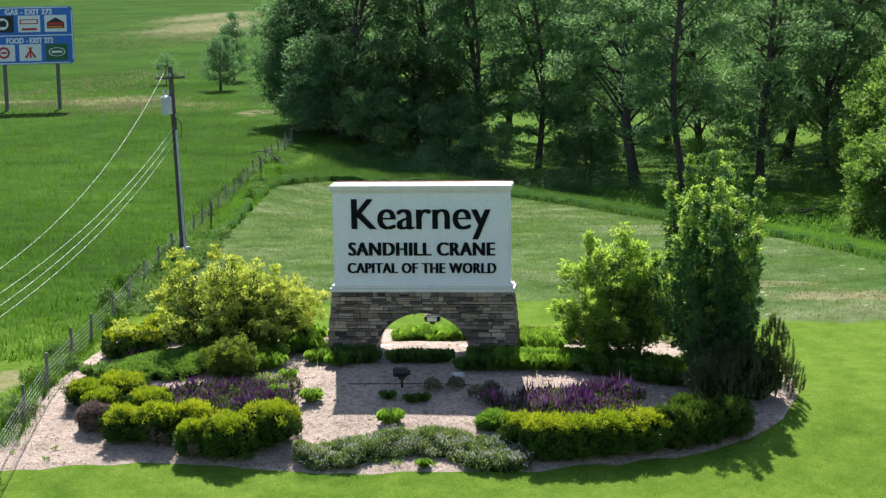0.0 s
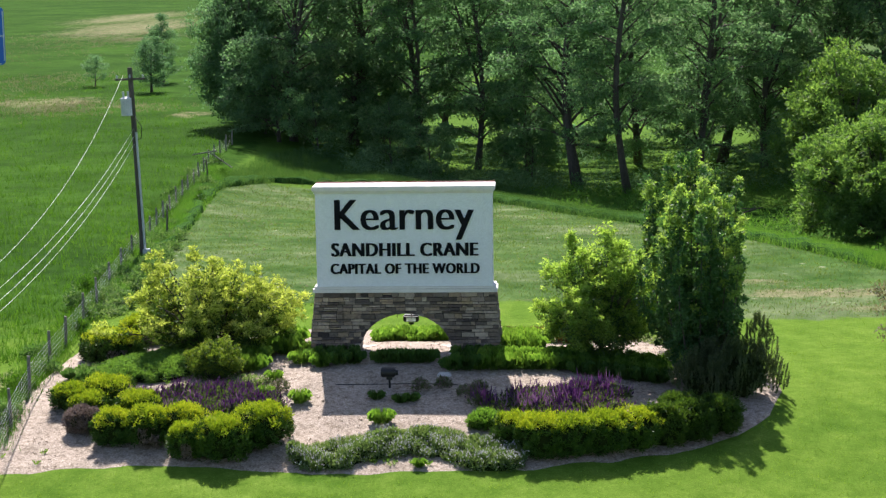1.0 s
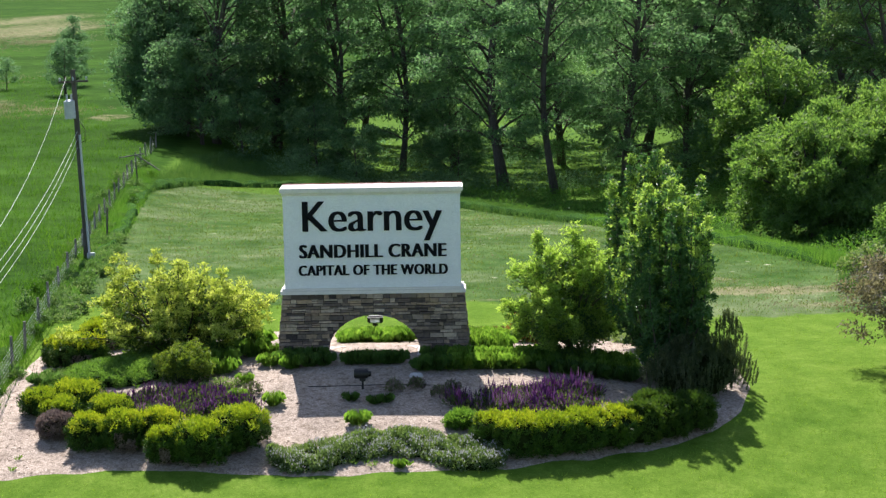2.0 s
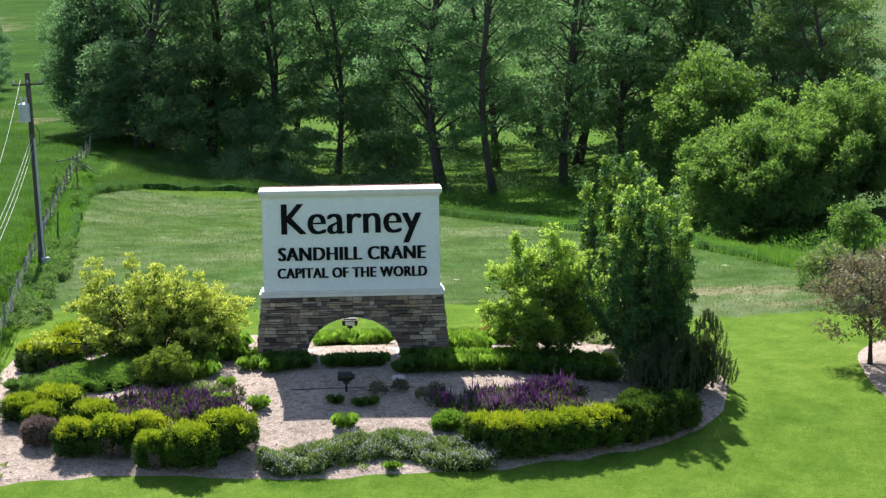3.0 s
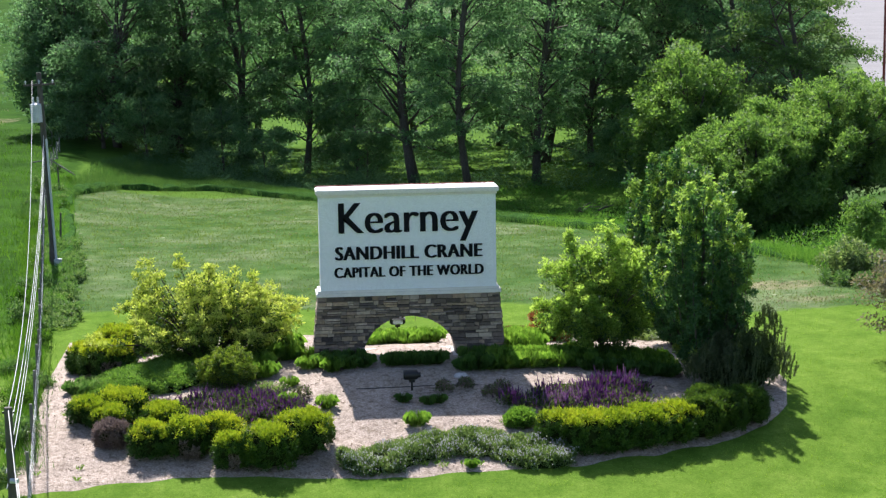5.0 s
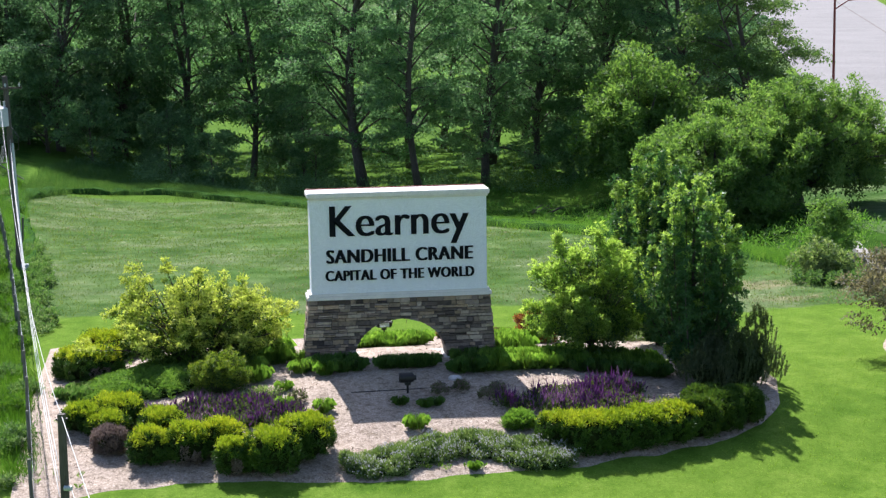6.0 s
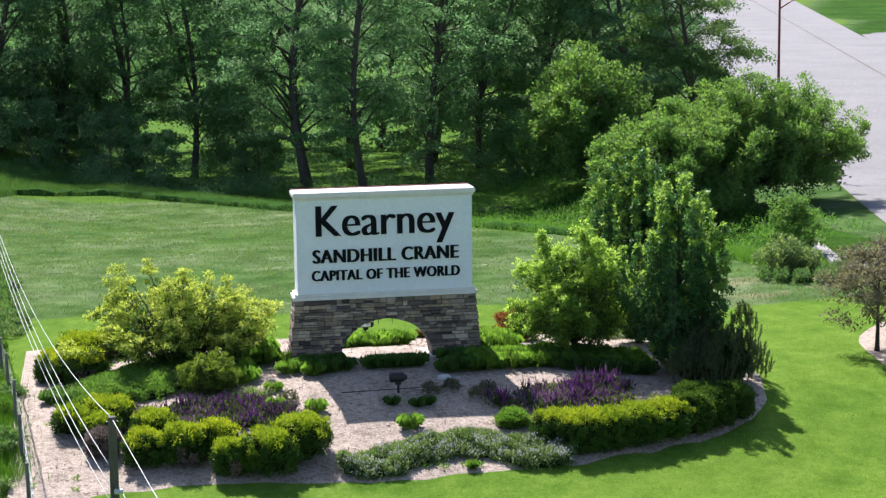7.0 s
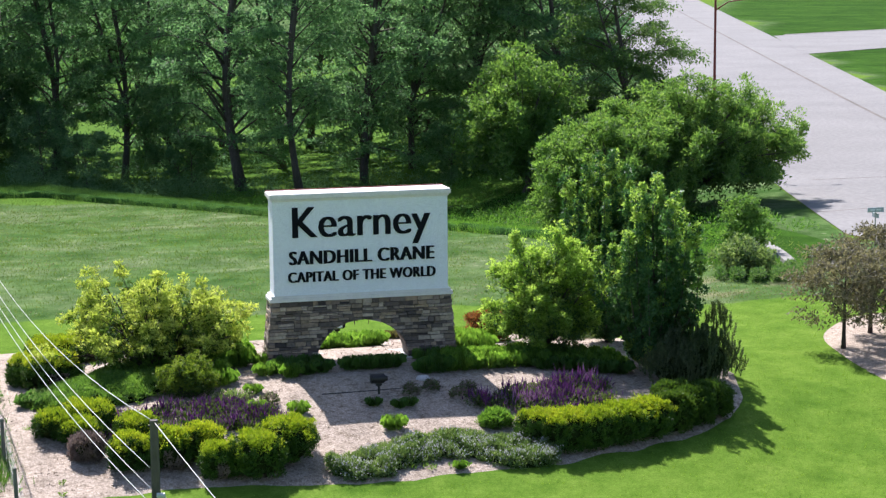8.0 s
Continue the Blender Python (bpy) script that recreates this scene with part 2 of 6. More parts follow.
BARKDARK = bark_material("dark_bark", (0.025, 0.018, 0.016), (0.07, 0.05, 0.045))
THATCH = plain("uncut_grass", (0.020, 0.062, 0.012), (0.050, 0.118, 0.026), 1.4, 12, 1.0, 1.0, 0.08, 0.0, 0.02)
# Near-black filler for added plant cores; inside shade put into colour.
DARKCORE = plain("dark_core_fill", (0.010, 0.018, 0.004), (0.024, 0.036, 0.009), 5, 30, 1.0, 0.2, 0.01, 0.0, 0.05)
# Blue raised in both wood leaves to stand in for distant haze.
LEAF_WOOD = leaf_material("wood_leaf", (0.052, 0.104, 0.050), (0.085, 0.155, 0.070), (0.155, 0.235, 0.108), 0.52, 0.3, 0.6, (2.1, 2.4, 1.8))
LEAF_WOOD_DARK = leaf_material("dark_wood_leaf", (0.044, 0.088, 0.046), (0.070, 0.128, 0.061), (0.120, 0.188, 0.088), 0.5, 0.3, 0.6, (2.1, 2.4, 1.8))
LEAF_BRIGHT = leaf_material("bright_roadside_leaf", (0.050, 0.112, 0.030), (0.086, 0.166, 0.043), (0.16, 0.25, 0.076), 0.44, 0.5)
# Darker leaf: paints shade inside crowns; also one tall tree's own green.
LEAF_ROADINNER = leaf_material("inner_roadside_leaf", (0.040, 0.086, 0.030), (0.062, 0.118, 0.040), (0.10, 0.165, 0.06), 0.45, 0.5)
LEAF_MAPLE = leaf_material("columnar_maple_leaf", (0.022, 0.066, 0.024), (0.040, 0.104, 0.036), (0.086, 0.172, 0.062), 0.32, 0.9, 0.45)
# Bright maple leaf, standing in for sun on the plume tips.
LEAF_MAPLETIP = leaf_material("sunlit_maple_leaf", (0.078, 0.150, 0.036), (0.132, 0.222, 0.054), (0.225, 0.32, 0.092), 0.46, 1.2)
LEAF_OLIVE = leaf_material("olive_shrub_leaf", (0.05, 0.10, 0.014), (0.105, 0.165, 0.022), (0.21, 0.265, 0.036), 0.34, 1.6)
LEAF_YOUNG = leaf_material("young_tree_leaf", (0.092, 0.165, 0.034), (0.16, 0.255, 0.054), (0.285, 0.38, 0.115), 0.52, 1.4)
# Darker copy of the young leaf for shaded tuft undersides.
LEAF_YOUNGLOW = leaf_material("shaded_older_leaf", (0.060, 0.120, 0.026), (0.105, 0.185, 0.040), (0.19, 0.275, 0.075), 0.5, 1.4)
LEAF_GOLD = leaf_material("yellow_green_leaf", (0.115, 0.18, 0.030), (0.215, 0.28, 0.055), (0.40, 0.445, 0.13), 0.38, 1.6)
# Kept dark so the shrubs look shaded inside.
LEAF_GOLDBASE = leaf_material("shaded_olive_leaf", (0.024, 0.056, 0.010), (0.045, 0.09, 0.015), (0.085, 0.14, 0.025), 0.3, 1.2)
# Yew pair: bright tops and dark sides carry painted sun and shade too.
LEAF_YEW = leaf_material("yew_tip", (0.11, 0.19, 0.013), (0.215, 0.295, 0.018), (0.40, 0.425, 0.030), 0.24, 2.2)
LEAF_YEWGREEN = leaf_material("shaded_yew_spray", (0.014, 0.044, 0.007), (0.030, 0.078, 0.010), (0.078, 0.145, 0.016), 0.10, 2.2)
LEAF_DRY = leaf_material("dry_grass", (0.15, 0.145, 0.075), (0.24, 0.22, 0.125), (0.38, 0.345, 0.22), 0.3, 0.2, 0.7, (1.2, 1.2, 1.1))
LEAF_MEADOW = leaf_material("meadow_blade", (0.021, 0.064, 0.007), (0.036, 0.095, 0.010), (0.068, 0.142, 0.020), 0.4, 0.10)
LEAF_LAWN = leaf_material("lawn_blade", (0.072, 0.146, 0.016), (0.100, 0.186, 0.023), (0.142, 0.230, 0.036), 0.4, 0.4)
LEAF_FIELD = leaf_material("mown_blade", (0.058, 0.112, 0.024), (0.092, 0.148, 0.040), (0.15, 0.19, 0.075), 0.32, 0.35)
LEAF_FENCE = leaf_material("pale_fence_grass", (0.034, 0.092, 0.022), (0.060, 0.130, 0.038), (0.15, 0.205, 0.11), 0.38, 0.8)
# Darker yew copy: tree shade put into the colour at the hedge end.
LEAF_YEWDARK = leaf_material("shaded_yew_tip", (0.022, 0.052, 0.010), (0.040, 0.084, 0.013), (0.08, 0.13, 0.02), 0.28, 2.2)
LEAF_JUNIPER = leaf_material("juniper_spray", (0.056, 0.128, 0.024), (0.098, 0.192, 0.038), (0.155, 0.255, 0.062), 0.36, 1.0)
LEAF_PINE = leaf_material("pine_needle", (0.034, 0.058, 0.026), (0.060, 0.090, 0.044), (0.125, 0.150, 0.09), 0.35, 1.6)
LEAF_GRASS = leaf_material("daylily_blade", (0.046, 0.108, 0.018), (0.082, 0.168, 0.027), (0.155, 0.255, 0.050), 0.46, 1.5)
# Darker copy of the daylily blade for clumps standing in shade.
LEAF_GRASSDARK = leaf_material("shaded_daylily_blade", (0.030, 0.08, 0.020), (0.055, 0.12, 0.026), (0.09, 0.17, 0.04), 0.35, 1.5)
LEAF_TALL = leaf_material("tall_meadow_grass", (0.030, 0.090, 0.016), (0.050, 0.130, 0.021), (0.092, 0.180, 0.040), 0.42, 0.7)
LEAF_BAND = leaf_material("wood_edge_grass", (0.022, 0.062, 0.018), (0.036, 0.090, 0.024), (0.070, 0.130, 0.045), 0.36, 0.7)
LEAF_GREY = leaf_material("grey_catmint_leaf", (0.050, 0.098, 0.030), (0.092, 0.148, 0.056), (0.19, 0.25, 0.13), 0.35, 2.0)
LEAF_CATFLOWER = leaf_material("pale_lavender_flower", (0.28, 0.28, 0.29), (0.41, 0.41, 0.43), (0.56, 0.56, 0.58), 0.3, 2.0, 0.6, (1.2, 1.2, 1.2))
LEAF_PINK = leaf_material("pale_pink_flower", (0.42, 0.28, 0.27), (0.58, 0.42, 0.40), (0.72, 0.58, 0.55), 0.3, 2.0, 0.6, (1.1, 1.1, 1.1))
LEAF_DEADGREEN = leaf_material("dry_border_leaf", (0.07, 0.07, 0.03), (0.12, 0.11, 0.05), (0.20, 0.18, 0.10), 0.3, 2.0)
LEAF_SALVIA = leaf_material("salvia_leaf", (0.035, 0.066, 0.018), (0.060, 0.098, 0.03), (0.10, 0.14, 0.05), 0.3, 2.0)
LEAF_PURPLE = leaf_material("purple_salvia_flower", (0.046, 0.013, 0.060), (0.086, 0.027, 0.106), (0.165, 0.075, 0.195), 0.3, 2.0, 0.6, (1.3, 1.2, 1.3))
LEAF_LILAC = leaf_material("faded_salvia_flower", (0.10, 0.045, 0.11), (0.18, 0.09, 0.19), (0.30, 0.18, 0.29), 0.3, 2.0, 0.6, (1.3, 1.2, 1.3))
LEAF_RED = leaf_material("barberry_leaf", (0.07, 0.025, 0.012), (0.15, 0.055, 0.025), (0.22, 0.12, 0.05), 0.35, 2.0)
LEAF_CRAB = leaf_material("bronze_crabapple_leaf", (0.058, 0.054, 0.042), (0.115, 0.108, 0.085), (0.21, 0.20, 0.17), 0.3, 1.2)
LEAF_DEAD = leaf_material("dry_brown_spray", (0.11, 0.078, 0.068), (0.18, 0.135, 0.118), (0.28, 0.22, 0.19), 0.3, 2.0, 0.7, (1.2, 1.2, 1.2))

# ---- building blocks ----


def smooth(a, b, x):
    u = min(1.0, max(0.0, (x - a) / (b - a)))
    return u * u * (3 - 2 * u)


# the far edge of the mown field
FIELD_X = (-19.5, -18.3, -15.9, -9.0, -1.3, 3.0, 8.4, 14.8, 19.4, 22.0)
FIELD_BACK = (50.0, 66.0, 73.0, 77.0, 68.0, 61.5, 50.0, 37.2, 25.6, 18.5)


def height(x, y):
    """The lie of the land: a low berm under the sign, a hollow along the wood."""
    b = -2.4 + 1.35 * smooth(-16, -2, y)
    b -= (2.6 * smooth(18, 76, y) + 0.3 * smooth(76, 140, y)) * (0.25 + 0.75 * smooth(-26, -8, x)) * (1 - 0.6 * smooth(24, 42, x))
    if y > 20 and -13 < x < 30:
        b -= 1.35 * smooth(2, 15, y - float(np.interp(x, FIELD_X, FIELD_BACK))) * smooth(-13, -2, x) * (1 - smooth(20, 30, x))
    return b + 0.88 * math.exp(-((x / 9.5) ** 2) - ((y - 0.6) / (6.8 if y < 0.6 else 4.4)) ** 2)


def at_ground(x, y, dz=0.0):
    return Matrix.Translation((x, y, height(x, y) + dz))


def thing(name, m, label, category, group="", kind=""):
    ob = new(name)
    ob.empty_display_size = 0.2
    ob.matrix_world = m
    return tagged(ob, label, category, group, kind)


def part(name, bm, material, parent, label=""):
    me = bpy.data.meshes.new(name)
    bm.to_mesh(me)
    bm.free()
    return hang(name, me, material, parent, label)


def hang(name, me, material, parent, label=""):
    if material and not me.materials:
        me.materials.append(material)
    ob = new(name, me)
    if parent:
        ob.parent = parent
    return tagged(ob, label)


def quads(name, verts, size=4):
    """A mesh of loose faces from an array (n, 4, 3); size 3 turns each leaf into one triangle."""
    verts = np.asarray(verts, np.float32)
    if size == 3:
        back = (verts[:, 1] + verts[:, 3]) / 2 - verts[:, 0]
        verts = np.stack([verts[:, 1] - back, verts[:, 2], verts[:, 3] - back], 1)
    n = len(verts)
    me = bpy.data.meshes.new(name)
    me.vertices.add(n * size)
    me.vertices.foreach_set("co", verts.reshape(-1))
    me.loops.add(n * size)
    me.loops.foreach_set("vertex_index", np.arange(n * size, dtype=np.int32))
    me.polygons.add(n)
    me.polygons.foreach_set("loop_start", np.arange(0, n * size, size, dtype=np.int32))
    me.update(calc_edges=True)
    return me


def unit(a):
    return a / np.maximum(np.linalg.norm(a, axis=1, keepdims=True), 1e-6)


def blades(rng, root, way, length, width, bend=0.0):
    """Pointed leaves from their roots, along their ways: an array (n, 4, 3)."""
    n = len(root)
    u = unit(way)
    v = unit(np.cross(u, rng.normal(size=(n, 3))))
    length = np.broadcast_to(length, (n,))[:, None] * rng.uniform(0.7, 1.3, (n, 1))
    width = np.broadcast_to(width, (n,))[:, None] * rng.uniform(0.7, 1.3, (n, 1))
    mid = root + u * length * 0.5
    tip = root + u * length
    tip[:, 2] -= bend * length[:, 0]
    return np.stack([root, mid + v * width / 2, tip, mid - v * width / 2], 1)


def clump_leaves(rng, centres, radii, per, length, width, up=0.25, shell=0.5, wild=0.7):
    """Leaves in ellipsoid clumps, denser to the outside and turned outwards."""
    centres = np.repeat(np.asarray(centres, float), per, 0)
    radii = np.repeat(np.asarray(radii, float), per, 0)
    d = unit(rng.normal(size=centres.shape))
    r = rng.uniform(0, 1, (len(d), 1)) ** shell
    root = centres + d * r * radii
    way = d + wild * rng.normal(size=d.shape) + np.array([0, 0, up])
    return blades(rng, root, way, length, width)


class Wood:
    """Collects tapered limbs into one mesh."""

    def __init__(self):
        self.v, self.f = [], []

    def limb(self, points, radii, sides=7):
        start = len(self.v)
        pts = [Vector(p) for p in points]
        for k, p in enumerate(pts):
            axis = (pts[min(k + 1, len(pts) - 1)] - pts[max(k - 1, 0)]).normalized()
            a = axis.orthogonal().normalized()
            b = axis.cross(a)
            for s in range(sides):
                w = 2 * math.pi * s / sides
                self.v.append(p + (a * math.cos(w) + b * math.sin(w)) * radii[k])
        for k in range(len(pts) - 1):
            for s in range(sides):
                i, j = start + k * sides + s, start + k * sides + (s + 1) % sides
                self.f.append((i, j, j + sides, i + sides))
        self.f.append(tuple(range(start, start + sides))[::-1])
        self.f.append(tuple(start + (len(pts) - 1) * sides + s for s in range(sides)))
        return self

    def mesh(self, name, smooth_faces=True):
        me = bpy.data.meshes.new(name)
        me.from_pydata([tuple(v) for v in self.v], [], self.f)
        me.polygons.foreach_set("use_smooth", [smooth_faces] * len(me.polygons))
        return me


def box(bm, lo, hi, bevel=0.0):
    r = bmesh.ops.create_cube(bm, size=1)
    c, s = (Vector(lo) + Vector(hi)) / 2, Vector(hi) - Vector(lo)
    for v in r["verts"]:
        v.co = Vector((v.co.x * s.x, v.co.y * s.y, v.co.z * s.z)) + c
    if bevel:
        edges = list({e for v in r["verts"] for e in v.link_edges})
        bmesh.ops.bevel(bm, geom=edges, offset=bevel, segments=2, affect="EDGES")
    return bm


def rod(bm, a, b, r0, r1=None, sides=10):
    a, b = Vector(a), Vector(b)
    m = Matrix.Translation((a + b) / 2) @ (b - a).to_track_quat("Z", "Y").to_matrix().to_4x4()
    bmesh.ops.create_cone(bm, cap_ends=True, segments=sides, radius1=r0, radius2=r0 if r1 is None else r1, depth=(b - a).length, matrix=m)
    return bm


def sheet(name, xs, ys, place, material, label, category, kind="structure"):
    """A surface over a grid; place(x, y) gives the vertex."""
    me = bpy.data.meshes.new(name)
    w = len(xs)
    verts = [place(x, y) for y in ys for x in xs]
    faces = [(r * w + c, r * w + c + 1, (r + 1) * w + c + 1, (r + 1) * w + c) for r in range(len(ys) - 1) for c in range(w - 1)]
    me.from_pydata(verts, [], faces)
    me.polygons.foreach_set("use_smooth", [True] * len(faces))
    me.materials.append(material)
    return tagged(new(name, me), label, category, "", kind)


# ---- the land ----


def road_left(y):
    return 24.0 + 0.2865 * y if y > 26 else 31.45 + 0.5 * (26 - y)


def road_right(y):
    return 43.0 + 0.339 * y


def fence_x(y):
    return float(np.interp(y, (-14, -6.4, 1.4, 9.3, 19, 42, 57, 77, 94), (-11.7, -12.35, -13.1, -13.95, -15.0, -17.6, -19.3, -21.2, -22.2)))


def field_left(y):
    return fence_x(y) + 1.0 + 0.75 * smooth(20, 45, y)


def lawn_end(x):
    """Where the lush lawn gives way to the pale mown field."""
    return float(np.interp(x, (-14, -10, -3, 4, 8, 13, 18, 24), (15.2, 14.8, 13.6, 14.8, 12.8, 10.3, 10.6, 11.8))) + 0.7 * noise.noise((x * 0.35, 3.0, 0.0))


# worn and dry places: x, y, the two half-widths, how dry
DRY_SPOTS = ((-93, 375, 17, 75, 0.8), (-113, 455, 17, 80, 0.8), (-78, 306, 8, 20, 0.75), (-51, 140, 7, 9, 0.85), (-62, 140, 4, 6, 0.85), (-41, 134, 5, 5, 0.55), (-31.5, 122, 3, 5, 0.7), (-82, 248, 5, 9, 0.5),
             (16.6, 16.2, 4.2, 1.6, 0.75), (18.6, 12.8, 2.6, 1.0, 0.7), (13.8, 19.0, 3.0, 1.2, 0.5), (4.6, 14.9, 1.4, 0.3, 0.8), (-14.6, -1.2, 1.0, 2.2, 0.9), (22.0, 14.6, 2.2, 0.8, 0.6))


def zones(x, y):
    back = float(np.interp(x, FIELD_X, FIELD_BACK))
    left = field_left(y)
    field = smooth(-0.9, 0.9, min(back - y if x < 22 else 9, x - left, road_left(y) - x)) * smooth(-2.0, 2.0, y - lawn_end(x))
    meadow = smooth(-0.5, 0.5, max(fence_x(y) + 0.2 - x, left - x if y > 13 else -5, x - road_right(max(y, 30)) if x > 40 else -5, y - back if x < 30 else -5))
    if x > 40 and x > road_right(max(y, 30)):
        field, meadow = 1.0, 0.7
    if x < fence_x(y) + 0.2 and y < 40:
        meadow *= 0.42 + 0.58 * smooth(0, 32, y + 6 * noise.noise((x * 0.15, y * 0.15, 9.0)))
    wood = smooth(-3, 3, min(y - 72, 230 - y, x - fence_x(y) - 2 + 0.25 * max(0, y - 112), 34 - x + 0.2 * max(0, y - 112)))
    dry = 0.0
    for u, v, a, b, k in DRY_SPOTS:
        dry = max(dry, k * (1 - smooth(0.4, 1.3, math.hypot((x - u) / a, (y - v) / b))))
    return field, meadow, wood, dry


def spread(lo, hi, fine_lo, fine_hi, step, grow=1.16):
    out = list(np.arange(fine_lo, fine_hi + 1e-6, step))
    s, v = step, fine_hi
    while v < hi:
        s *= grow
        v += s
        out.append(v)
    s, v = step, fine_lo
    while v > lo:
        s *= grow
        v -= s
        out.insert(0, v)
    return out


GX, GY = spread(-2500, 2500, -34, 46, 0.7), spread(-1500, 3500, -16, 110, 0.7)
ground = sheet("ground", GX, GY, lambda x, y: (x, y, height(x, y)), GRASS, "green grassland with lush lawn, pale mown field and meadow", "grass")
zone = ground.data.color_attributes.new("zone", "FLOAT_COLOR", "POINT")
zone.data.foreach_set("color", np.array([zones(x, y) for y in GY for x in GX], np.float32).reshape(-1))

BED_X = (-13.0, -12.0, -9.5, -8.0, -6.0, -3.0, 0.0, 3.0, 5.5, 7.5, 9.4, 11.0, 12.1, 12.8)
BED_FRONT = (-10.3, -10.0, -9.45, -9.3, -9.55, -9.9, -9.88, -9.78, -9.35, -8.8, -8.15, -6.95, -5.2, -2.7)
BED_BACK = (8.6, 8.8, 9.0, 8.8, 8.5, 8.4, 8.2, 7.8, 7.6, 7.3, 6.2, 4.4, 2.0, -0.2)


def bed_point(x, v):
    wob = 0.06 * noise.noise((x * 0.9, v, 3.0)) + 0.03 * noise.noise((x * 4.0, v, 5.0))
    y0, y1 = float(np.interp(x, BED_X, BED_FRONT)) + wob, float(np.interp(x, BED_X, BED_BACK)) + wob
    y = y0 + (y1 - y0) * v
    rim = 0.05 * smooth(0, 0.03, v) * smooth(0, 0.03, 1 - v)
    return (x, y, height(x, y) + rim - 0.012 + 0.03 * noise.noise((x * 0.8, y * 0.8, 0)))


sheet("garden_bed", list(np.linspace(-12.7, 12.8, 150)), list(np.linspace(0, 1, 110)), bed_point, GRAVEL, "garden bed of pinkish crushed gravel round the sign", "gravel bed")


def side_bed_point(u, v):
    a, r = 2 * math.pi * u, v
    x, y = 24.0 + 6.2 * r * math.cos(a), -2.0 + 9.0 * r * math.sin(a)
    x += 0.25 * noise.noise((math.cos(a) * 2, math.sin(a) * 2, 1.0))
    return (x, y, height(x, y) + 0.045 * smooth(0, 0.06, 1 - v) - 0.01)


sheet("tree_bed", list(np.linspace(0, 1, 72)), list(np.linspace(0.02, 1, 24)), side_bed_point, GRAVEL, "oval bed of pinkish gravel under the crabapple trees", "gravel bed")


def road_point(u, y):
    a, b = road_left(y), max(road_right(y), road_left(y) + 12)
    x = a + (b - a) * u
    return (x, y, height(x, y) + 0.06)


road = sheet("road", list(np.linspace(0, 1, 33)), list(np.arange(-60, 900, 4.0)), road_point, ROADSLAB, "wide pale concrete road running past the wood", "road")


def side_road_point(u, x):
    return (114 + x + 23 * u, 212 + 64 * u + 0.62 * x - 0.12 * x * u, height(130, 230) + 0.09)


sheet("side_road", list(np.linspace(0, 1, 7)), list(np.linspace(0, 260, 24)), side_road_point, ROADSLAB, "pale concrete side road joining the road", "road")


def kerb_point(u, x):
    p = side_road_point(1.0, x)
    rise = 0.0 if u in (0, 3) else 0.16
    return (p[0], p[1] + 0.8 * u / 3, p[2] + rise)


sheet("kerb", [0, 1, 2, 3], list(np.linspace(3, 200, 20)), kerb_point, OLDCONCRETE, "weathered concrete kerb along the side road", "kerb")


def line_point(u, y):
    x = 39.0 + 0.319 * y + 0.42 * u
    a, b = road_left(y), road_right(y)
    return (x, y, road_point((x - a) / (b - a), y)[2] + 0.006)


sheet("road_joint", [0, 1], list(np.arange(30, 900, 4.0)), line_point, JOINT, "dark longitudinal joint in the concrete road", "road joint")
for k, y in enumerate((37.9, 55.0)):
    sheet("road_joint", list(np.linspace(0, 0.6, 5)), [y, y + 0.22], lambda u, v: (*road_point(u, v)[:2], road_point(u, v)[2] + 0.007), JOINT, "dark cross joint in the concrete road", "road joint")

# ---- the sign ----
ARCH_W, ARCH_H, ARCH_FLOOR = 1.63, 1.24, -0.17
BASE_TOP, BASE_LOW = 2.0, -0.42


def half_width(z):
    return 3.17 + 0.20 * (BASE_TOP - z) / 2.0


def arch_x(z):
    """Half the width of the opening at a height."""
    if z >= ARCH_H:
        return 0.0
    return ARCH_W * math.sqrt(max(0.0, 1 - ((max(z, ARCH_FLOOR) - ARCH_FLOOR) / (ARCH_H - ARCH_FLOOR)) ** 2))


def add_prism(bm, points, y0, y1):
    a = [bm.verts.new((x, y0, z)) for x, z in points]
    b = [bm.verts.new((x, y1, z)) for x, z in points]
    bm.faces.new(a)
    bm.faces.new(b[::-1])
    for i in range(len(a)):
        j = (i + 1) % len(a)
        bm.faces.new((a[j], a[i], b[i], b[j]))
    return bm


def prism(points, y0, y1):
    bm = add_prism(bmesh.new(), points, y0, y1)
    bmesh.ops.recalc_face_normals(bm, faces=bm.faces)
    return bm


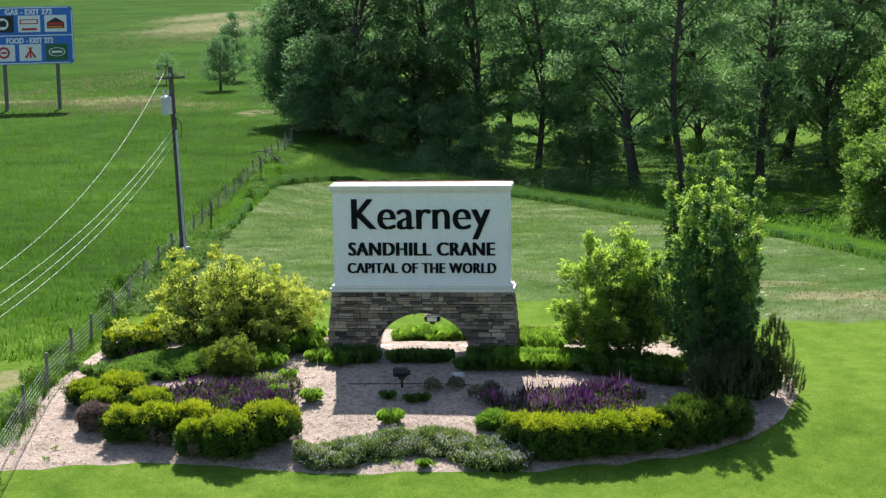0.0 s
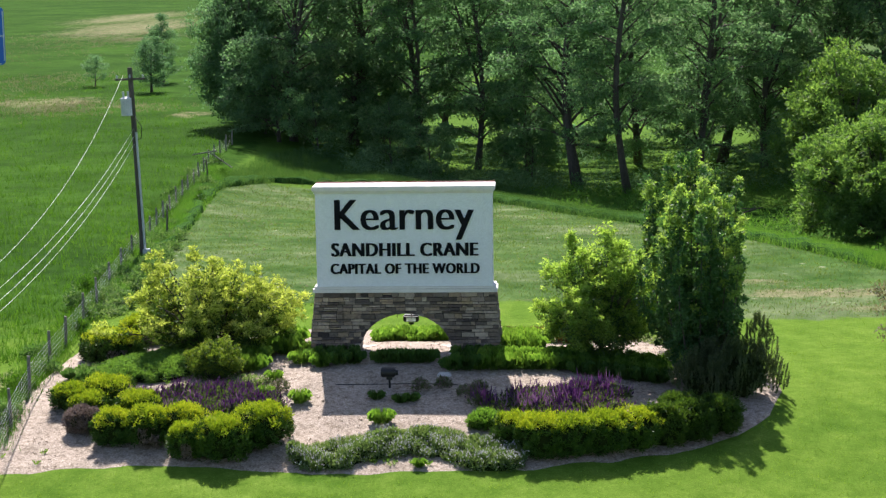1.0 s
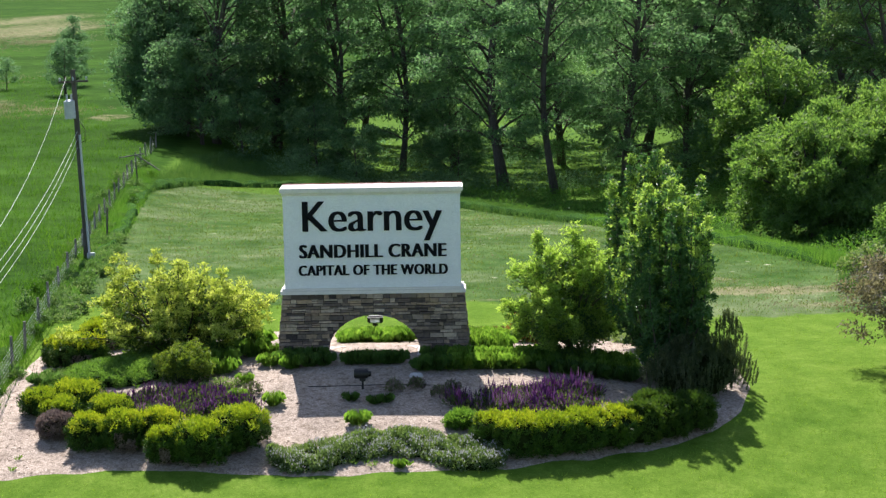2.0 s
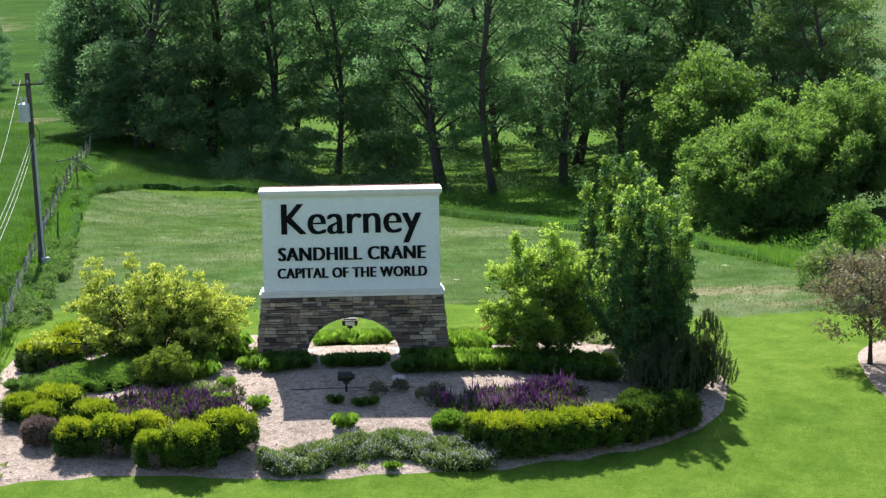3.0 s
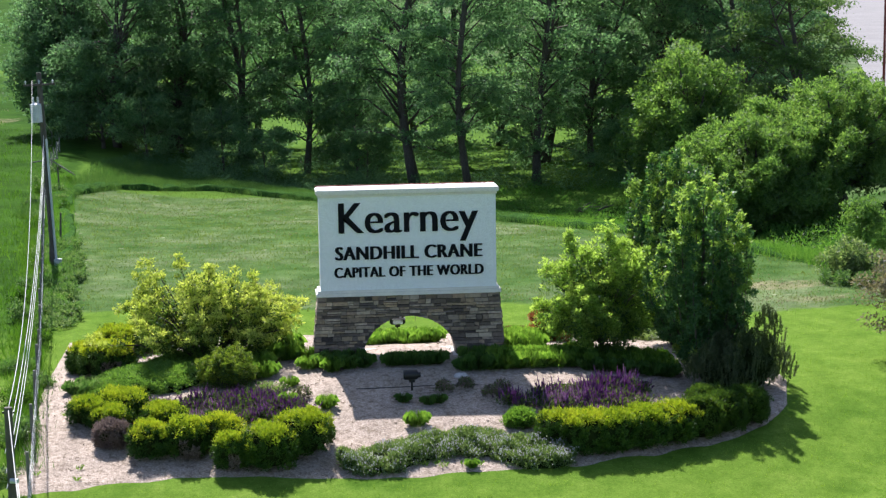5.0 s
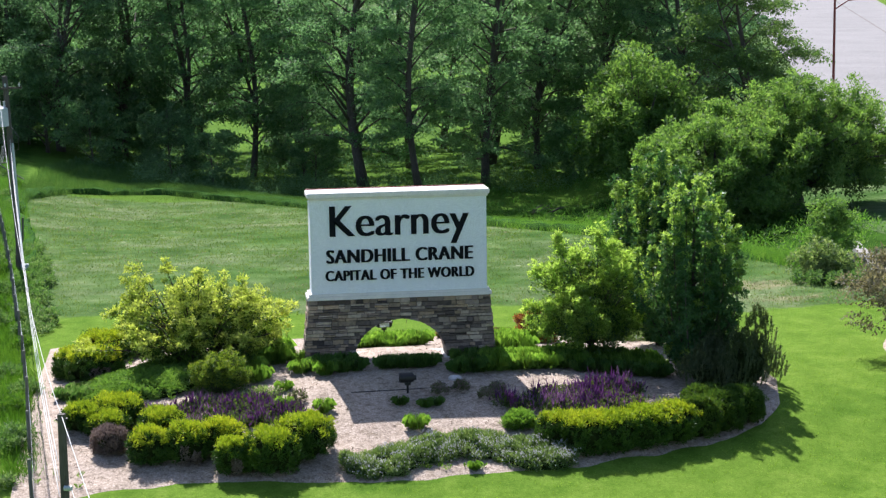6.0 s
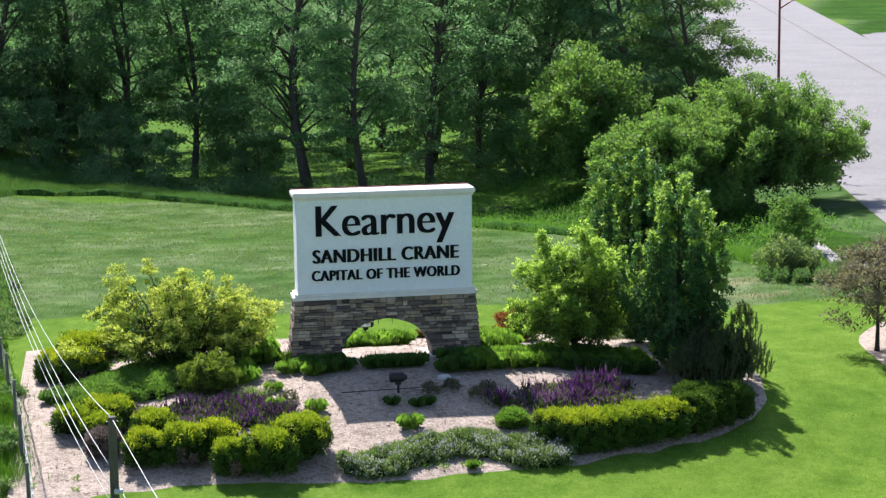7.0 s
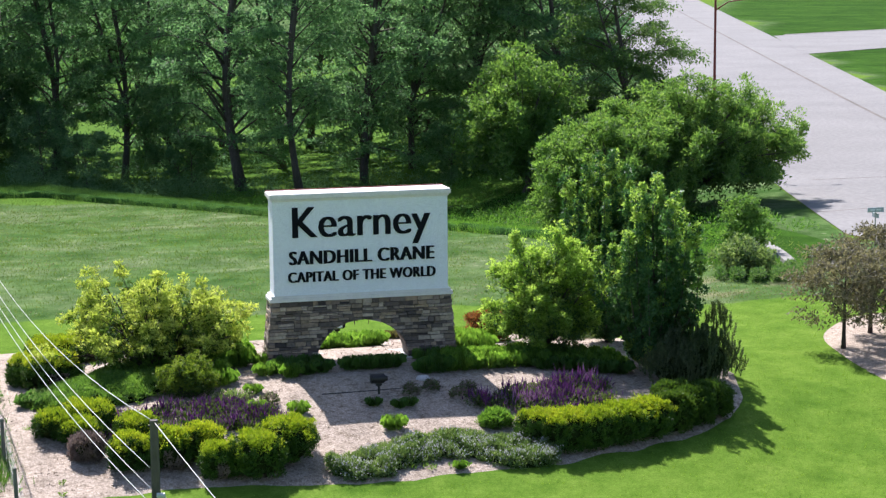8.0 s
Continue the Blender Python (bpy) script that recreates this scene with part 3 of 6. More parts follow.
def text_mesh(body, width, tall, thick=0.035, bold=0.0, fat=0.0, space=1.06):
    """A line of raised letters, centred, fitted to a width and to a capital's height."""
    cu = bpy.data.curves.new("lettering", "FONT")
    cu.body, cu.size, cu.extrude, cu.offset, cu.resolution_u = body, 1.0, 0.02, bold, 4
    cu.space_character = space
    ob = bpy.data.objects.new("lettering", cu)
    scene.collection.objects.link(ob)
    dg = bpy.context.evaluated_depsgraph_get()
    me = bpy.data.meshes.new_from_object(ob.evaluated_get(dg))
    bpy.data.objects.remove(ob)
    n = len(me.vertices)
    co = np.empty(n * 3, np.float32)
    me.vertices.foreach_get("co", co)
    co = co.reshape(-1, 3)
    x0, x1 = co[:, 0].min(), co[:, 0].max()
    cap = 0.70
    out = np.empty_like(co)
    out[:, 0] = (co[:, 0] - (x0 + x1) / 2) * width / (x1 - x0)
    out[:, 1] = -co[:, 2] * thick / 0.04
    out[:, 2] = co[:, 1] * tall / cap
    me.vertices.foreach_set("co", out.reshape(-1))
    me.materials.clear()
    me.update()
    if not fat:
        return me
    bm = bmesh.new()
    for k, dx in enumerate((0.0, -0.5, 0.5, -1.0, 1.0, -0.25, 0.25, -0.75, 0.75)):
        bm.from_mesh(me)
        bm.verts.ensure_lookup_table()
        for v in bm.verts[k * n :]:
            v.co.x = v.co.x * (1 - 2 * fat / width) + dx * fat
            v.co.y += 0.0008 * k
    bm.to_mesh(me)
    bm.free()
    return me


def build_sign():
    sign = thing("town_sign", Matrix(), "white stucco town sign with black lettering on an arched stone base", "sign")
    n = 40
    curve = [(ARCH_W * math.cos(math.pi * i / n), ARCH_FLOOR + (ARCH_H - ARCH_FLOOR) * math.sin(math.pi * i / n)) for i in range(n + 1)]
    bm = bmesh.new()
    low, top = half_width(BASE_LOW), half_width(BASE_TOP)
    outline = [(ARCH_W, BASE_LOW), (low, BASE_LOW), (top, BASE_TOP), (-top, BASE_TOP), (-low, BASE_LOW), (-ARCH_W, BASE_LOW)]
    add_prism(bm, outline + curve[::-1], 0.08, 1.02)
    bmesh.ops.recalc_face_normals(bm, faces=bm.faces)
    body = part("stone_base", bm, MORTAR, sign, "stone base with an arched opening")
    bm = box(bmesh.new(), (-3.09, 0.03, 2.2), (3.09, 1.0, 5.56), 0.02)
    part("panel", bm, STUCCO, sign, "white stucco panel")
    bm = box(bmesh.new(), (-3.25, -0.03, 2.0), (3.25, 1.08, 2.13), 0.012)
    box(bm, (-3.19, 0.0, 2.13), (3.19, 1.04, 2.22), 0.012)
    part("ledge", bm, CAPSTONE, sign, "white ledge under the panel")
    bm = box(bmesh.new(), (-3.13, -0.02, 5.50), (3.13, 1.05, 5.585), 0.015)
    box(bm, (-3.19, -0.09, 5.585), (3.19, 1.12, 5.76), 0.025)
    part("cap", bm, CAPSTONE, sign, "white moulded cap")
    # Red strip added to draw a colour fringe behind the cap.
    bm = box(bmesh.new(), (-3.17, 1.09, 5.72), (3.17, 1.135, 5.79), 0.005)
    part("red_strip", bm, REDTRIM, sign, "thin dark red strip added along the back of the cap")
    for body_text, w, tall, z, bold, fat in (("Kearney", 4.88, 1.12, 4.215, -0.012, 0.048), ("SANDHILL CRANE", 5.16, 0.475, 3.295, -0.005, 0.037), ("CAPITAL OF THE WORLD", 5.24, 0.365, 2.675, -0.004, 0.028)):
        ob = hang("lettering", text_mesh(body_text, w, tall, 0.04, bold, fat, 1.0 if tall > 1 else 1.1), LETTER, sign, "raised black lettering")
        ob.location = (0.02, 0.012, z)
    bm = box(bmesh.new(), (-3.5, -0.16, -0.6), (3.5, 1.45, ARCH_FLOOR), 0.03)
    part("footing", bm, CONCRETE, sign, "pale concrete footing slab")
    return sign, body


SIGN, SIGN_BASE = build_sign()

# ---- foliage kinds ----


def core_mesh(rx, ry, rz, seed, z0):
    bm = bmesh.new()
    bmesh.ops.create_icosphere(bm, subdivisions=3, radius=1.0)
    for v in bm.verts:
        k = 1 + 0.18 * noise.noise(v.co * 2.2 + Vector((seed, 0, 0)))
        v.co = Vector((v.co.x * rx * k, v.co.y * ry * k, z0 + v.co.z * rz * k))
    return bm


def globe_shrub(x, y, r, tall, leaf, label, group, seed, brown=0.0, name="yew_shrub", category="shrub"):
    """A clipped round shrub: an added dark core that blocks light, under many short upright sprays."""
    rng = np.random.default_rng(seed)
    r *= 1.06
    tall *= 0.95
    ob = thing(name, at_ground(x, y), label, category, group)
    rz = tall * 0.56
    part("dark_core", core_mesh(r * 0.86, r * 0.86, rz * 0.84, seed, tall * 0.46), DARKCORE, ob)
    k = int(100 + 230 * r * r)
    d = unit(rng.normal(size=(k, 3)))
    d[:, 2] = np.where(d[:, 2] < -0.75, -d[:, 2], d[:, 2])
    d = d / (np.sum(np.abs(d) ** 3.2, 1, keepdims=True) ** (1 / 3.2))
    lump = rng.uniform(0.87, 1.07, (k, 1)) * np.array([[1 + 0.17 * noise.noise(Vector(q) * 1.9 + Vector((seed, 3, 0)))] for q in d])
    centres = d * lump * np.array([r * 0.92, r * 0.92, rz * 0.86]) + np.array([0, 0, tall * 0.48])
    centres[:, 2] = np.maximum(centres[:, 2], 0.12)
    radii = np.full((k, 3), 0.125) * rng.uniform(0.55, 1.45, (k, 1))
    v = clump_leaves(rng, centres, radii, 46, 0.085, 0.038, 0.9, 0.5, 0.55)
    # Upper sprays get the bright leaf: young growth plus painted sun.
    sunny_tip = np.repeat(d[:, 2] + rng.normal(0, 0.2, k) > 0.55, 46)
    if brown:
        low = (v[:, 0, 2] < tall * 0.55) & (v[:, 0, 1] < 0.1 * r) & (np.abs(v[:, 0, 0] - r * 0.2) < r * brown)
        if low.any():
            hang("dead_sprays", quads("dead_sprays", v[low], 3), LEAF_DEAD, ob, "dry brown sprays low on the shrub")
        v, sunny_tip = v[~low], sunny_tip[~low]
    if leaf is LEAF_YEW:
        hang("young_growth", quads("young_growth", v[sunny_tip], 3), LEAF_YEW, ob, "yellow-green young tips, coloured brighter on top as sunlit")
        v, leaf = v[~sunny_tip], LEAF_YEWGREEN
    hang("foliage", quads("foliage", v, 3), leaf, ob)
    return ob


def grass_clump(rng, r, tall, n, width=0.03, droop=0.35):
    a = rng.uniform(0, 2 * math.pi, n)
    q = np.sqrt(rng.uniform(0, 1, n)) * r * 0.55
    root = np.stack([q * np.cos(a), q * np.sin(a), np.zeros(n)], 1)
    lean = rng.uniform(0.05, 0.58, n)
    way = np.stack([np.cos(a) * lean, np.sin(a) * lean, np.ones(n)], 1)
    low = blades(rng, root, way, tall, width)
    tip = low[:, 2].copy()
    out = np.stack([np.cos(a), np.sin(a), np.zeros(n)], 1) * (lean * tall * 0.45)[:, None]
    drop = tip + out - np.array([0, 0, 1.0]) * (droop * tall * lean)[:, None]
    side = (low[:, 1] - low[:, 3]) * 0.5
    bent = np.stack([low[:, 1], tip + side * 0.5, drop, low[:, 3]], 1)
    return np.concatenate([low, bent])


DAYLILY = {}


def daylily(x, y, r, tall, leaf=None, label="clump of arching green daylily leaves", group="daylily clumps", dense=1.0):
    leaf = leaf or LEAF_GRASS
    key = (round(r, 1), round(tall, 1), leaf.name)
    if key not in DAYLILY:
        rng = np.random.default_rng(len(DAYLILY) + 40)
        DAYLILY[key] = quads("blades", grass_clump(rng, r, tall, int(dense * (240 + 800 * r * r)), 0.021, 0.6))
    ob = thing("daylily", at_ground(x, y) @ pose(0, 0, 0, 0, 0, (x * 97 + y * 53) % 360), label, "plant", group)
    hang("leaf_clump", DAYLILY[key], leaf, ob)
    return ob


def make_tree(name, label, seed, tall, trunk_r, clear, spread_r, clumps, per, leaf_len, leaf, bark, lean=0.0, group="", limbs=9, top_r=0.35, low_full=0.5, clump_r=0.8, category="tree", flat=0.6, shape="round", at=None, bend=0.035):
    """A tapered, slightly bent trunk, limbs that fork, and a crown of leaf clumps carried by the limbs."""
    rng = np.random.default_rng(seed)
    wood = Wood()
    k = 9
    bends = np.cumsum(rng.normal(0, bend * tall / k * 2, (k, 2)), 0)
    trunk = [(bends[i][0] * i / k + lean * tall * (i / k) ** 1.4, bends[i][1] * i / k, tall * 0.9 * i / (k - 1)) for i in range(k)]
    radii = [trunk_r * (1.35 if i == 0 else 1.0 - 0.85 * i / (k - 1)) for i in range(k)]
    trunk[0] = (trunk[0][0], trunk[0][1], -0.25)
    wood.limb(trunk, radii, 9)

    def on_trunk(f):
        q = f * (k - 1)
        i = min(int(q), k - 2)
        return Vector(trunk[i]).lerp(Vector(trunk[i + 1]), q - i)

    def reach(f):
        """Crown radius at a share f of the crown's height."""
        return spread_r * (low_full + (1 - low_full) * math.sin(math.pi * min(1.0, f * 0.9 + 0.12))) * (1.0 if f < 0.75 else 1 - (1 - top_r) * (f - 0.75) / 0.25)

    centres, sizes = [], []
    for n in range(limbs):
        f0 = clear + (0.88 - clear) * (n + rng.uniform(0, 0.8)) / limbs
        a = n * 2.4 + rng.uniform(-0.5, 0.5)
        start = on_trunk(f0)
        fc = (f0 - clear) / (1 - clear)
        length = reach(min(1, fc + 0.12)) * rng.uniform(0.7, 1.0)
        rise = (0.35 + 0.5 * rng.uniform()) * length
        mid = start + Vector((math.cos(a) * length * 0.5, math.sin(a) * length * 0.5, rise * 0.65))
        end = start + Vector((math.cos(a) * length, math.sin(a) * length, rise))
        r0 = max(0.02, trunk_r * 0.42 * (1 - f0 * 0.6))
        wood.limb([start, mid, end], [r0, r0 * 0.6, r0 * 0.2], 6)
        centres.append(end)
        sizes.append(clump_r)
        for b in range(3):
            s = start.lerp(end, 0.35 + 0.25 * b)
            a2 = a + rng.uniform(-1.3, 1.3)
            l2 = length * rng.uniform(0.3, 0.55)
            e2 = s + Vector((math.cos(a2) * l2, math.sin(a2) * l2, l2 * rng.uniform(-0.1, 0.8)))
            wood.limb([s, (s + e2) / 2 + Vector((0, 0, 0.08 * l2)), e2], [r0 * 0.45, r0 * 0.3, r0 * 0.1], 5)
            centres.append(e2)
            sizes.append(clump_r * 0.8)
    z0, z1 = tall * clear, tall * 1.02
    while len(centres) < clumps:
        if shape == "lobed":
            c = centres[int(rng.integers(limbs * 4))]
            centres.append(c + Vector(rng.normal(0, 0.16 * spread_r, 3)))
            sizes.append(clump_r * rng.uniform(0.5, 1.1))
            continue
        f = rng.uniform(0, 1) ** 0.85
        a = rng.uniform(0, 2 * math.pi)
        q = reach(f) * rng.uniform(0.35, 1.0) ** 0.6 * (0.82 + 0.3 * math.sin(a * 3 + seed + f * 7))
        c = on_trunk(min(0.95, clear + f * (1 - clear)))
        centres.append(Vector((c.x + q * math.cos(a), c.y + q * math.sin(a), z0 + (z1 - z0) * f)))
        sizes.append(clump_r * rng.uniform(0.5, 1.1))
    sizes = np.array(sizes)
    radii = np.stack([sizes, sizes, sizes * flat], 1)
    v = clump_leaves(rng, np.array([tuple(c) for c in centres]), radii, per, leaf_len, leaf_len * 0.55, 0.1, 0.55, 0.9)
    ob = thing(name, at if at is not None else Matrix(), label, category, group)
    hang("trunk", wood.mesh("trunk"), bark, ob)
    hang("crown", quads("crown", v, 3), leaf, ob)
    return ob


def spray_leaves(rng, start, way, length, per, leaf_len, leaf_wid, droop=0.35, fan=0.27):
    """Leaves along thin twigs that fan out and hang a little at their ends."""
    n = len(start) * per
    s, w, l = np.repeat(start, per, 0), np.repeat(unit(way), per, 0), np.repeat(length, per)[:, None]
    u = rng.uniform(0, 1, (n, 1)) ** 0.8
    side = rng.normal(size=(n, 3)) * np.array([1, 1, 0.5])
    root = s + w * l * u + side * l * fan * (0.3 + np.sqrt(u * (1.1 - u)))
    root[:, 2] -= (droop * l * u * u)[:, 0]
    lay = w * 0.5 + rng.normal(0, 0.7, (n, 3)) + np.array([0, 0, -0.3])
    return blades(rng, root, lay, leaf_len, leaf_wid)


def lacy_tree(name, label, seed, tall, trunk_r, clear, spread_r, limbs, per, leaf_len, leaf, bark, lean, group, at, bend=0.08, sprays=14, twig=1.5):
    """A wood tree: a crooked trunk that forks, limbs that arch out and fork, and airy hanging sprays of leaves."""
    rng = np.random.default_rng(seed)
    wood = Wood()
    k = 11
    sway = rng.uniform(0, 6.28, 4)

    def stem(f):
        return Vector((lean * tall * f ** 1.3 + bend * tall * (math.sin(f * 5 + sway[0]) - math.sin(sway[0])) * 0.5, bend * tall * (math.sin(f * 4 + sway[1]) - math.sin(sway[1])) * 0.5, tall * f))

    main = [stem(0.96 * i / (k - 1)) for i in range(k)]
    main[0].z = -0.4
    wood.limb(main, [trunk_r * (1.3 if i == 0 else (1 - 0.85 * i / (k - 1)) ** 0.8) for i in range(k)], 9)
    f_fork, turn = rng.uniform(0.2, 0.4), rng.uniform(0, 6.28)

    def second(f):
        g = max(0.0, f - f_fork) / (0.9 - f_fork)
        return stem(f) + Vector((math.cos(turn), math.sin(turn), 0)) * spread_r * 0.5 * g ** 0.7

    wood.limb([second(f_fork + (0.88 - f_fork) * i / 6) for i in range(7)], [trunk_r * 0.55 * (1 - 0.8 * i / 6) for i in range(7)], 7)
    start, ways, lens = [], [], []
    for n in range(limbs):
        f0 = clear + (0.93 - clear) * ((n + rng.uniform(0, 1)) / limbs) ** 1.1
        base = second(f0) if f0 > f_fork + 0.05 and n % 3 == 0 else stem(f0)
        a = n * 2.39996 + rng.uniform(-0.7, 0.7)
        fc = (f0 - clear) / (1 - clear)
        l = spread_r * (0.62 + 0.38 * math.sin(math.pi * min(1, fc * 0.9 + 0.1))) * (1 if fc < 0.7 else 1 - 0.7 * (fc - 0.7) / 0.3) * rng.uniform(0.45, 1.1)
        rise = l * rng.uniform(-0.1, 1.1)
        way = Vector((math.cos(a), math.sin(a), 0))
        kink = Vector((-way.y, way.x, 0)) * l * rng.uniform(-0.18, 0.18)
        pts = [base, base + way * l * 0.3 + Vector((0, 0, 0.35 * rise + 0.06 * l)), base + way * l * 0.65 + kink + Vector((0, 0, 0.85 * rise)), base + way * l + kink * 0.5 + Vector((0, 0, rise - 0.1 * l))]
        r0 = max(0.03, trunk_r * 0.36 * (1 - 0.6 * f0))
        wood.limb(pts, [r0, r0 * 0.7, r0 * 0.42, r0 * 0.12], 5)
        for m in range(sprays):
            g = 3 * (0.25 + 0.75 * rng.uniform(0, 1) ** 0.7)
            j = min(int(g), 2)
            p = pts[j].lerp(pts[j + 1], g - j)
            a2 = a + rng.normal(0, 0.95)
            d = Vector((math.cos(a2), math.sin(a2), rng.uniform(-0.15, 0.55)))
            ln = twig * rng.uniform(0.6, 1.5)
            if m % 3 == 0:
                wood.limb([p, p + d * ln * 0.5, p + d * ln * 0.9 - Vector((0, 0, 0.2 * ln))], [r0 * 0.3, r0 * 0.2, r0 * 0.06], 4)
            start.append(tuple(p))
            ways.append(tuple(d))
            lens.append(ln)
    v = spray_leaves(rng, np.array(start), np.array(ways), np.array(lens), per, leaf_len, leaf_len * 0.55)
    ob = thing(name, at, label, "tree", group)
    hang("trunk", wood.mesh("trunk"), bark, ob)
    hang("crown", quads("crown", v, 3), leaf, ob)
    return ob


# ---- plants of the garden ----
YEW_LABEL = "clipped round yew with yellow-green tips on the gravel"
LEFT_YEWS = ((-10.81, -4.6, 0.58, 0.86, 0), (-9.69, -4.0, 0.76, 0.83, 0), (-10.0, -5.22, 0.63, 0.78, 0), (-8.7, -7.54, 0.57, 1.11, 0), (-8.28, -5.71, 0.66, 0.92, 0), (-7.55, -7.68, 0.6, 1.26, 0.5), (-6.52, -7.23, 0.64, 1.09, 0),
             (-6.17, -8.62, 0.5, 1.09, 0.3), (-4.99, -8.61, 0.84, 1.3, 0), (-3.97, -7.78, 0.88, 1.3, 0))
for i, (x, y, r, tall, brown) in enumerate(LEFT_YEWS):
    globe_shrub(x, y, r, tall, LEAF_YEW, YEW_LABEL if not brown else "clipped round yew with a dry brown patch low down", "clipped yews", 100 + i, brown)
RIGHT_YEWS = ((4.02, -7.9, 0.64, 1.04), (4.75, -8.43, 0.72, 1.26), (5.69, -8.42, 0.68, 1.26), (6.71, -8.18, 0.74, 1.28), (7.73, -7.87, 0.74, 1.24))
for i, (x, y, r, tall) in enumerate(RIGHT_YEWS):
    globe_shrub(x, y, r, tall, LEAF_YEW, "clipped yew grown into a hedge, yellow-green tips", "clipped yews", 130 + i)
for i, (x, y, r, tall) in enumerate(((8.58, -7.59, 0.66, 1.3), (9.45, -7.16, 0.68, 1.25), (10.33, -6.57, 0.7, 1.17), (9.2, -6.31, 0.65, 1.13))):
    globe_shrub(x, y, r, tall, LEAF_YEWDARK, "clipped yew coloured dark for the shaded end of the hedge", "clipped yews", 140 + i)
globe_shrub(-9.90, -6.6, 0.46, 0.82, LEAF_DEAD, "dried brown yew among green ones", "clipped yews", 150)
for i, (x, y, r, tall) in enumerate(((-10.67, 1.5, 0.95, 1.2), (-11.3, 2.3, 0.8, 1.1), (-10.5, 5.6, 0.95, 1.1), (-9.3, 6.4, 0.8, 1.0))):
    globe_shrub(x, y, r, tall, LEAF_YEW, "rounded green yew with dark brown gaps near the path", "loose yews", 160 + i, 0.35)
globe_shrub(5.75, 4.40, 0.75, 1.25, LEAF_RED, "reddish-brown barberry behind the young tree", "", 171, 0, "barberry")


def juniper_mat(x, y, rx, ry, tall, seed):
    rng = np.random.default_rng(seed)
    ob = thing("spreading_juniper", at_ground(x, y), "low spreading green juniper over the gravel", "shrub", "junipers")
    part("dark_core", core_mesh(rx * 0.9, ry * 0.9, tall * 0.75, seed, 0.0), DARKCORE, ob)
    k = 520
    a, q = rng.uniform(0, 6.283, k), np.sqrt(rng.uniform(0, 1, k))
    px, py = q * np.cos(a) * rx, q * np.sin(a) * ry
    pz = tall * np.sqrt(np.maximum(0, 1 - q * q)) * 0.9 + 0.05
    base = height(x, y)
    pz += np.array([height(x + u, y + w) - base for u, w in zip(px, py)])
    v = clump_leaves(rng, np.stack([px, py, pz], 1), np.full((k, 3), (0.20, 0.20, 0.06)), 60, 0.11, 0.034, 0.2, 0.6, 0.6)
    hang("foliage", quads("foliage", v, 3), LEAF_JUNIPER, ob)


juniper_mat(-8.8, -0.6, 2.4, 1.8, 0.55, 180)
juniper_mat(-10.3, -1.3, 1.2, 0.8, 0.3, 181)
juniper_mat(-7.4, 1.5, 2.0, 1.2, 0.45, 182)


def broad_shrub(x, y, rx, ry, tall, leaf, seed, label, name, stems=11, clumps=230, per=70, leaf_len=0.15, tip=None, group="", size=0.3):
    """A many-stemmed shrub: leafy plumes of uneven length round a dark inside."""
    rng = np.random.default_rng(seed)
    ob = thing(name, at_ground(x, y), label, "shrub", group)
    wood, centres, sizes, tips = Wood(), [], [], []
    for s in range(stems * 4):
        a = s * 2.4
        q = math.sqrt((s + 0.5) / (stems * 4)) * rng.uniform(0.85, 1.1)
        top = tall * math.sqrt(max(0.12, 1 - 0.82 * min(1, q) ** 2)) * rng.uniform(0.68, 1.08)
        end = Vector((math.cos(a) * rx * q, math.sin(a) * ry * q, top))
        if s % 4 == 0:
            wood.limb([(math.cos(a) * 0.12, math.sin(a) * 0.12, -0.1), end * 0.45 + Vector((0, 0, 0.12 * tall)), end], [0.06, 0.04, 0.012], 6)
        n = max(2, clumps // (stems * 4))
        for k in range(n):
            f = (k + rng.uniform(0, 1)) / n
            p = Vector((end.x * (0.72 + 0.28 * f), end.y * (0.72 + 0.28 * f), end.z * (0.18 + 0.82 * f)))
            p += Vector(rng.normal(0, size * 0.45, 3))
            centres.append(p)
            sizes.append(size * rng.uniform(0.7, 1.2) * (1.15 - 0.5 * f))
        tips.append(end + Vector((0, 0, size * 0.4)))
    sizes = np.array(sizes)
    v = clump_leaves(rng, np.array([tuple(c) for c in centres]), np.stack([sizes, sizes, sizes * 0.75], 1), per, leaf_len, leaf_len * 0.5, 0.45, 0.6, 0.8)
    hang("stems", wood.mesh("stems"), BARKDARK, ob)
    hang("foliage", quads("foliage", v), leaf, ob)
    if tip:
        tips = np.array([tuple(c) for c in tips])
        v = clump_leaves(rng, np.repeat(tips, 3, 0) + rng.normal(0, size * 0.5, (len(tips) * 3, 3)), np.full((len(tips) * 3, 3), size * 0.55), per // 2, leaf_len, leaf_len * 0.45, 0.8, 0.6, 0.6)
        hang("young_growth", quads("young_growth", v), tip, ob, "pale yellow young leaves")
    return ob


